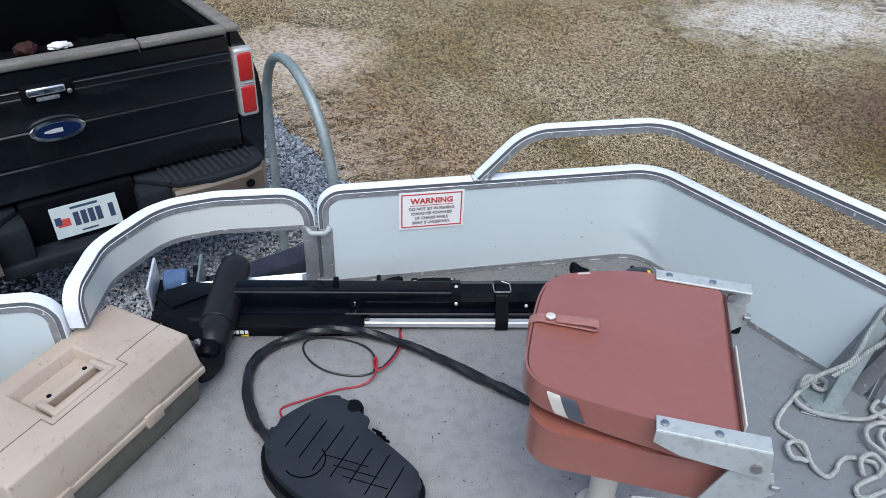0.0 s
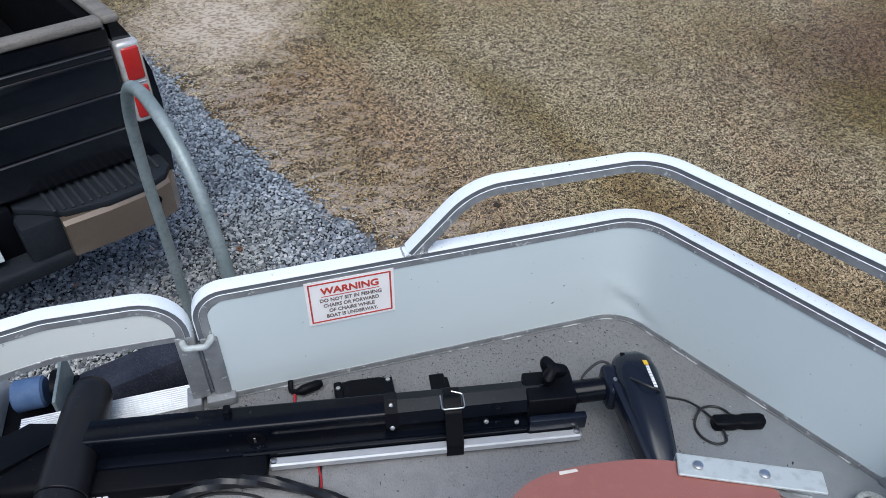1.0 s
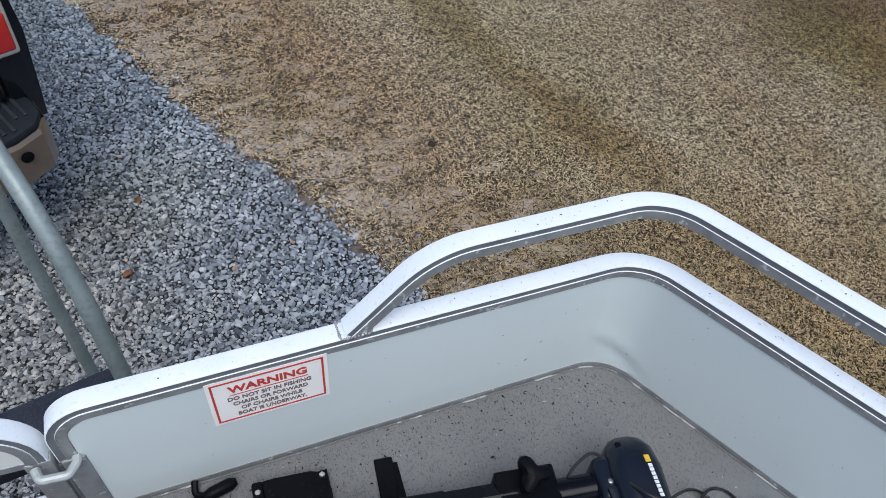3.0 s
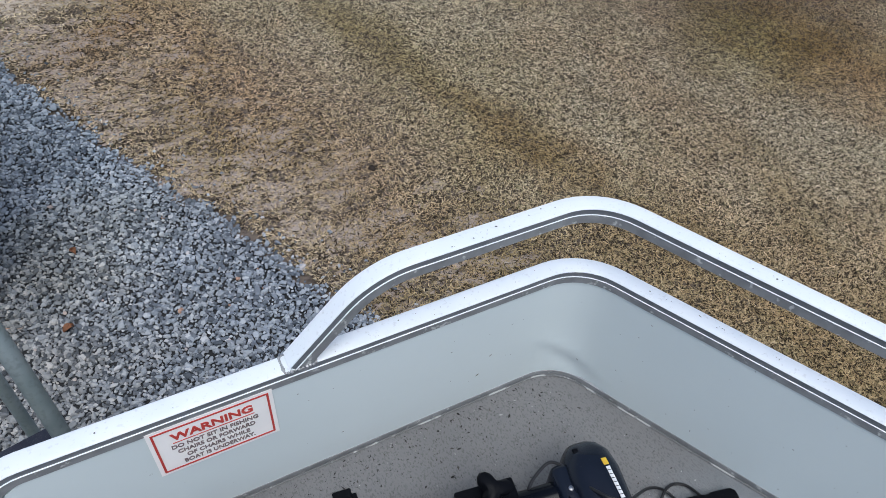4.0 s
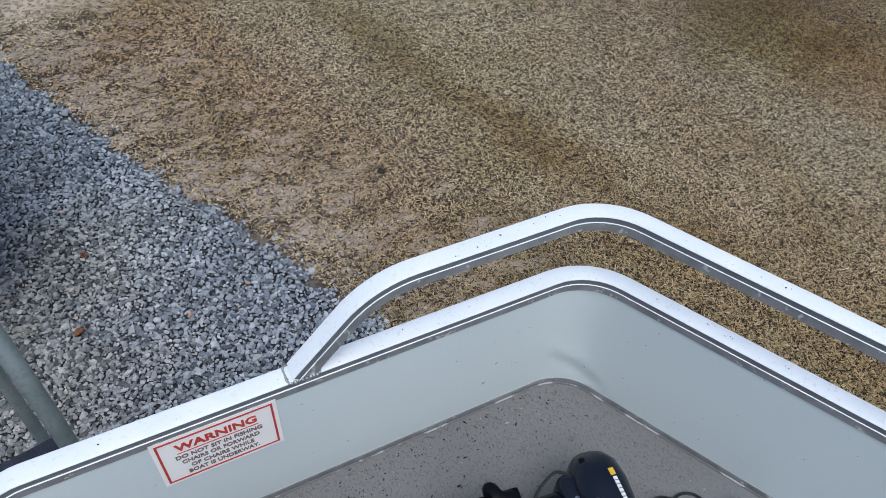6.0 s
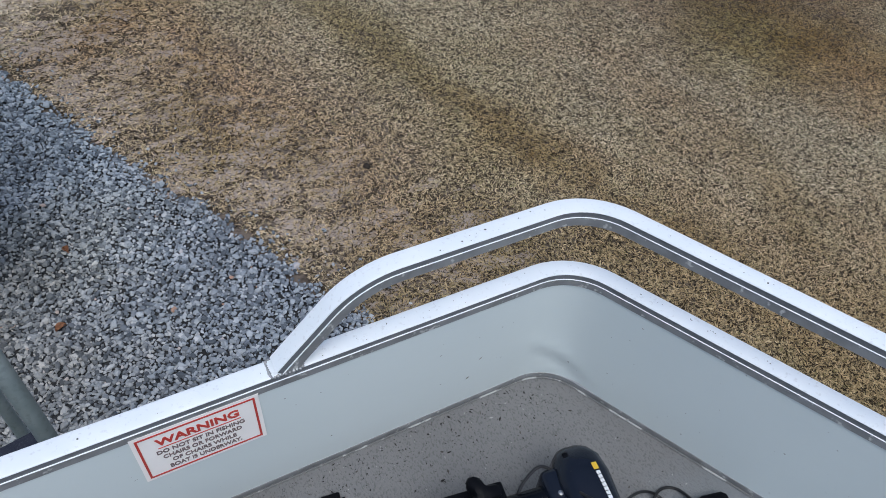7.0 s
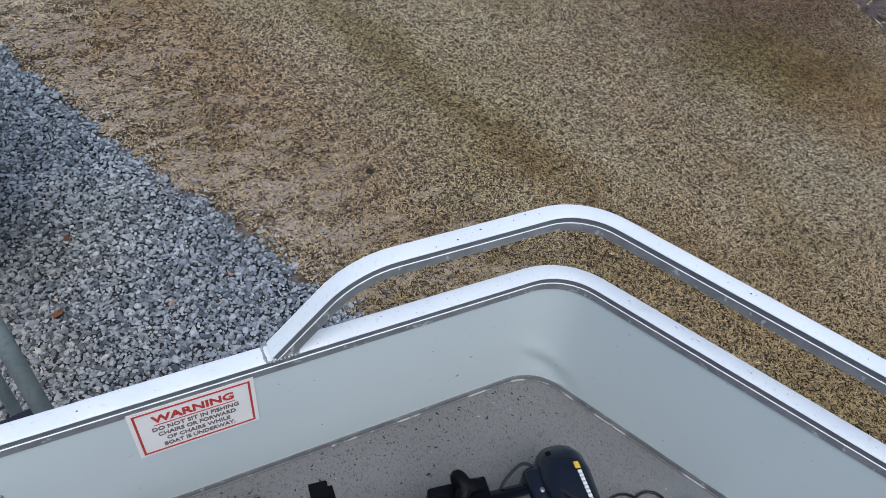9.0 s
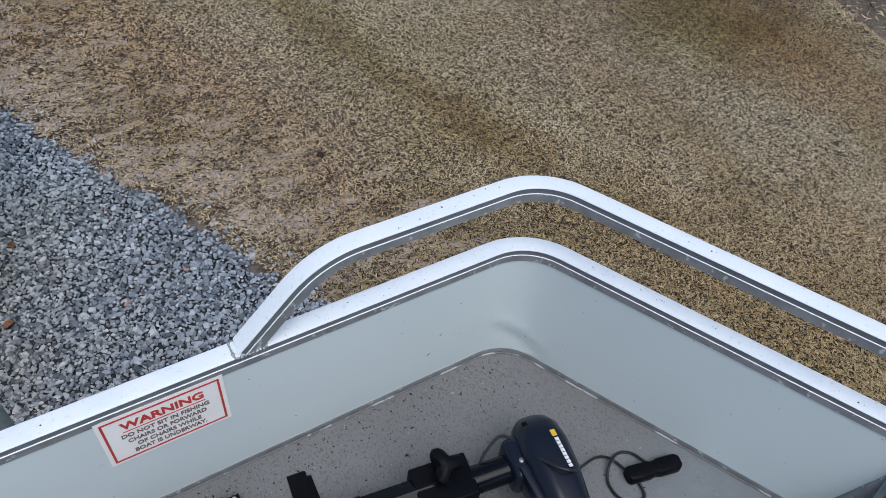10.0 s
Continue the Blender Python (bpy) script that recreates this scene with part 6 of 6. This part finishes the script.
def build_remote():
    m = pose(0.794, -0.357, D, 0, 0, -13.4)
    fob = empty("remote_lanyard_fob", "small black rubber grip on a cord lying on the deck", "remote", m)
    secs = [(-0.052, 0.0105), (-0.048, 0.0145), (-0.010, 0.0150), (-0.004, 0.0128), (0.004, 0.0128), (0.010, 0.0150), (0.046, 0.0150), (0.052, 0.0105)]
    bm = bmesh.new()
    rings = [[bm.verts.new((x, a, 0.0115 + b)) for a, b in round_rect(2 * r, 0.023, 0.006, 3)] for x, r in secs]
    k = len(rings[0])
    for a, b in zip(rings, rings[1:]):
        for i in range(k):
            bm.faces.new((a[i], a[(i + 1) % k], b[(i + 1) % k], b[i]))
    bm.faces.new(rings[0][::-1])
    bm.faces.new(rings[-1])
    part("grip", bm, M_BLACK, fob, "ridged black rubber grip", angle=50)
    inv = m.inverted()
    loop = [(0.565, -0.266, D + 0.125), (0.570, -0.296, D + 0.143), (0.581, -0.316, D + 0.149), (0.599, -0.328, D + 0.143)] + [(0.631, -0.317, D + 0.100), (0.702, -0.298, D + 0.040), (0.743, -0.304, D + 0.006), (0.750, -0.340, D + 0.012)]
    part("cord", tube([inv @ Vector(p) for p in loop], 0.0026, 8), M_WIRE, fob)
    part("cord", tube([inv @ Vector(p) for p in [(0.794, -0.350, D + 0.012), (0.785, -0.314, D + 0.005), (0.763, -0.301, D + 0.004), (0.734, -0.310, D + 0.010), (0.712, -0.332, D + 0.004), (0.707, -0.358, D + 0.004), (0.717, -0.379, D + 0.004), (0.733, -0.389, D + 0.004), (0.752, -0.385, D + 0.004), (0.757, -0.362, D + 0.008)]], 0.0026, 8), M_WIRE, fob)


def build_small_things():
    m = pose(0.085, -0.088, D, 0, 0, -3)
    pad = empty("mounting_plate", "black rubber quick-release plate lying on the deck", "plate", m)
    part("plate_body", slab([(-0.055, 0.042), (-0.045, -0.045), (0.058, -0.045), (0.058, 0.035), (0.03, 0.030), (-0.03, 0.034)], 0.0, 0.026, 0.006, 2), M_BLACK, pad)
    part("plate_end", box(-0.066, -0.048, -0.035, 0.040, 0.0, 0.030, 0.004, 2), M_BLACK, pad)
    for x, y in ((0.048, 0.024), (0.048, -0.034), (-0.057, 0.020)):
        part("bolt", lathe([(0.001, 0), (0.0055, 0), (0.0045, 0.003), (0.001, 0.0035)], 12, pose(x, y, 0.026 if x > 0 else 0.030)), M_BOLT, pad)
    m = pose(-0.03, -0.032, D, 0, 0, 8)
    clip = empty("battery_clip", "black plug connector with a short red lead", "connector", m)
    part("plug", sweep([(-0.022, 0, 0.012), (-0.012, 0, 0.013), (0.02, 0.002, 0.013), (0.030, 0.003, 0.012)], circle(0.011, 12), (0, 0, 1), scales=[0.7, 1.0, 1.0, 0.6]), M_BLACK, clip)
    part("boot", tube([(-0.018, 0.0, 0.010), (-0.034, 0.012, 0.008), (-0.030, 0.032, 0.016)], 0.006, 8), M_BLACK, clip)
    part("lead", tube([(-0.030, 0.002, 0.006), (-0.036, -0.03, 0.005), (-0.014, -0.062, 0.005), (0.0, -0.085, 0.006)], 0.0032, 8), M_RED, clip)


def build_rope():
    rng = random.Random(4)
    def strand_rope(pts):
        path = smooth_path(pts, 26)
        # a laid rope: three strands wound round one another
        r, R = 0.0024, 0.0033
        n = [0.0]
        for a, b in zip(path, path[1:]):
            n.append(n[-1] + (b - a).length)
        bm = bmesh.new()
        for s in range(3):
            out = []
            for i, q in enumerate(path):
                d = (path[min(i + 1, len(path) - 1)] - path[max(i - 1, 0)]).normalized()
                side = d.cross(Vector((0, 0, 1))).normalized() if abs(d.z) < 0.95 else Vector((1, 0, 0))
                up = side.cross(d)
                ph = 2 * math.pi * (n[i] / 0.017 + s / 3)
                out.append(q + side * (R * math.cos(ph)) + up * (R * math.sin(ph)))
            sweep(out, circle(r, 6), (0, 0, 1) if abs((out[1] - out[0]).normalized().z) < 0.9 else (1, 0, 0), bm)
        return bm
    z = D + 0.0066
    ways = ([(0.943, -0.577), (0.890, -0.591), (0.832, -0.624), (0.772, -0.667), (0.754, -0.695), (0.766, -0.733), (0.773, -0.770), (0.765, -0.810), (0.781, -0.833), (0.808, -0.824), (0.828, -0.806), (0.856, -0.798), (0.881, -0.805), (0.902, -0.823), (0.895, -0.847), (0.861, -0.858), (0.828, -0.866), (0.812, -0.885), (0.829, -0.894), (0.885, -0.886)],
            [(0.870, -0.594), (0.902, -0.571), (0.930, -0.569), (0.942, -0.593), (0.924, -0.612), (0.905, -0.606), (0.911, -0.588), (0.931, -0.575)],
            [(0.760, -0.791), (0.746, -0.791), (0.731, -0.780), (0.734, -0.754), (0.753, -0.742), (0.772, -0.752), (0.772, -0.782)])
    heap = ([(0.843, -0.623), (0.840, -0.649), (0.872, -0.675), (0.922, -0.701), (0.972, -0.707), (1.007, -0.701), (1.041, -0.689), (1.071, -0.670), (1.066, -0.657), (1.029, -0.666), (1.003, -0.683), (1.003, -0.706), (1.021, -0.720)],
            [(1.013, -0.730), (0.983, -0.731), (0.954, -0.734), (0.931, -0.750), (0.924, -0.773), (0.928, -0.802), (0.942, -0.820), (0.969, -0.809), (0.983, -0.780), (0.976, -0.752), (0.957, -0.765), (0.951, -0.796)],
            [(0.857, -0.845), (0.864, -0.822), (0.882, -0.807), (0.906, -0.806), (0.914, -0.825), (0.904, -0.843), (0.886, -0.855)])
    bm = None
    for k, way in enumerate(ways + heap):
        lift = (0.0, 0.010, 0.009, 0.004, 0.012, 0.010)[k]
        last = len(way) - 1
        strand = strand_rope([(x, y, z + (lift if 0 < i < last else lift * 0.4) + 0.004 * (i % 2)) for i, (x, y) in enumerate(way)])
        bm = strand if bm is None else merge(strand, bm)
    # one end led up the brace, round the end of the fence and back
    pts3 = [(0.868, -0.60, z + 0.018), (0.895, -0.607, 1.362), (0.923, -0.619, 1.393), (0.945, -0.627, 1.419), (0.960, -0.623, 1.450), (0.972, -0.614, 1.483), (0.985, -0.608, 1.514), (1.000, -0.602, 1.547), (1.016, -0.596, 1.582), (1.033, -0.590, 1.618),
            (1.055, -0.590, 1.622), (1.072, -0.612, 1.590), (1.055, -0.640, 1.545), (1.014, -0.646, 1.510), (0.997, -0.641, 1.488), (0.984, -0.638, 1.470), (0.970, -0.634, 1.450), (0.945, -0.632, 1.410), (0.918, -0.625, 1.376)]
    merge(strand_rope(pts3), bm)
    ob = part("mooring_rope", bm, M_ROPE)
    tagged(ob, "pale twisted mooring rope coiled on the deck by the fence", "rope")


def build_cleat():
    m = pose(0.865, -0.650, D, 0, 0, -30)
    cl = empty("cleat_plate", "grey aluminium corner plate bolted to the deck", "cleat", m)
    part("corner_plate", slab([(-0.02, -0.02), (0.012, -0.022), (0.05, 0.025), (0.045, 0.035), (0.0, 0.02), (-0.02, 0.0)], 0.0, 0.005, 0.001, 1), M_TRIM, cl)
    part("bolt", lathe([(0.001, 0), (0.010, 0), (0.009, 0.006), (0.001, 0.008)], 6, pose(-0.005, -0.008, 0.005)), M_BOLT, cl)


build_motor()
build_pedal()
build_cables()
build_remote()
build_small_things()
build_rope()
build_cleat()
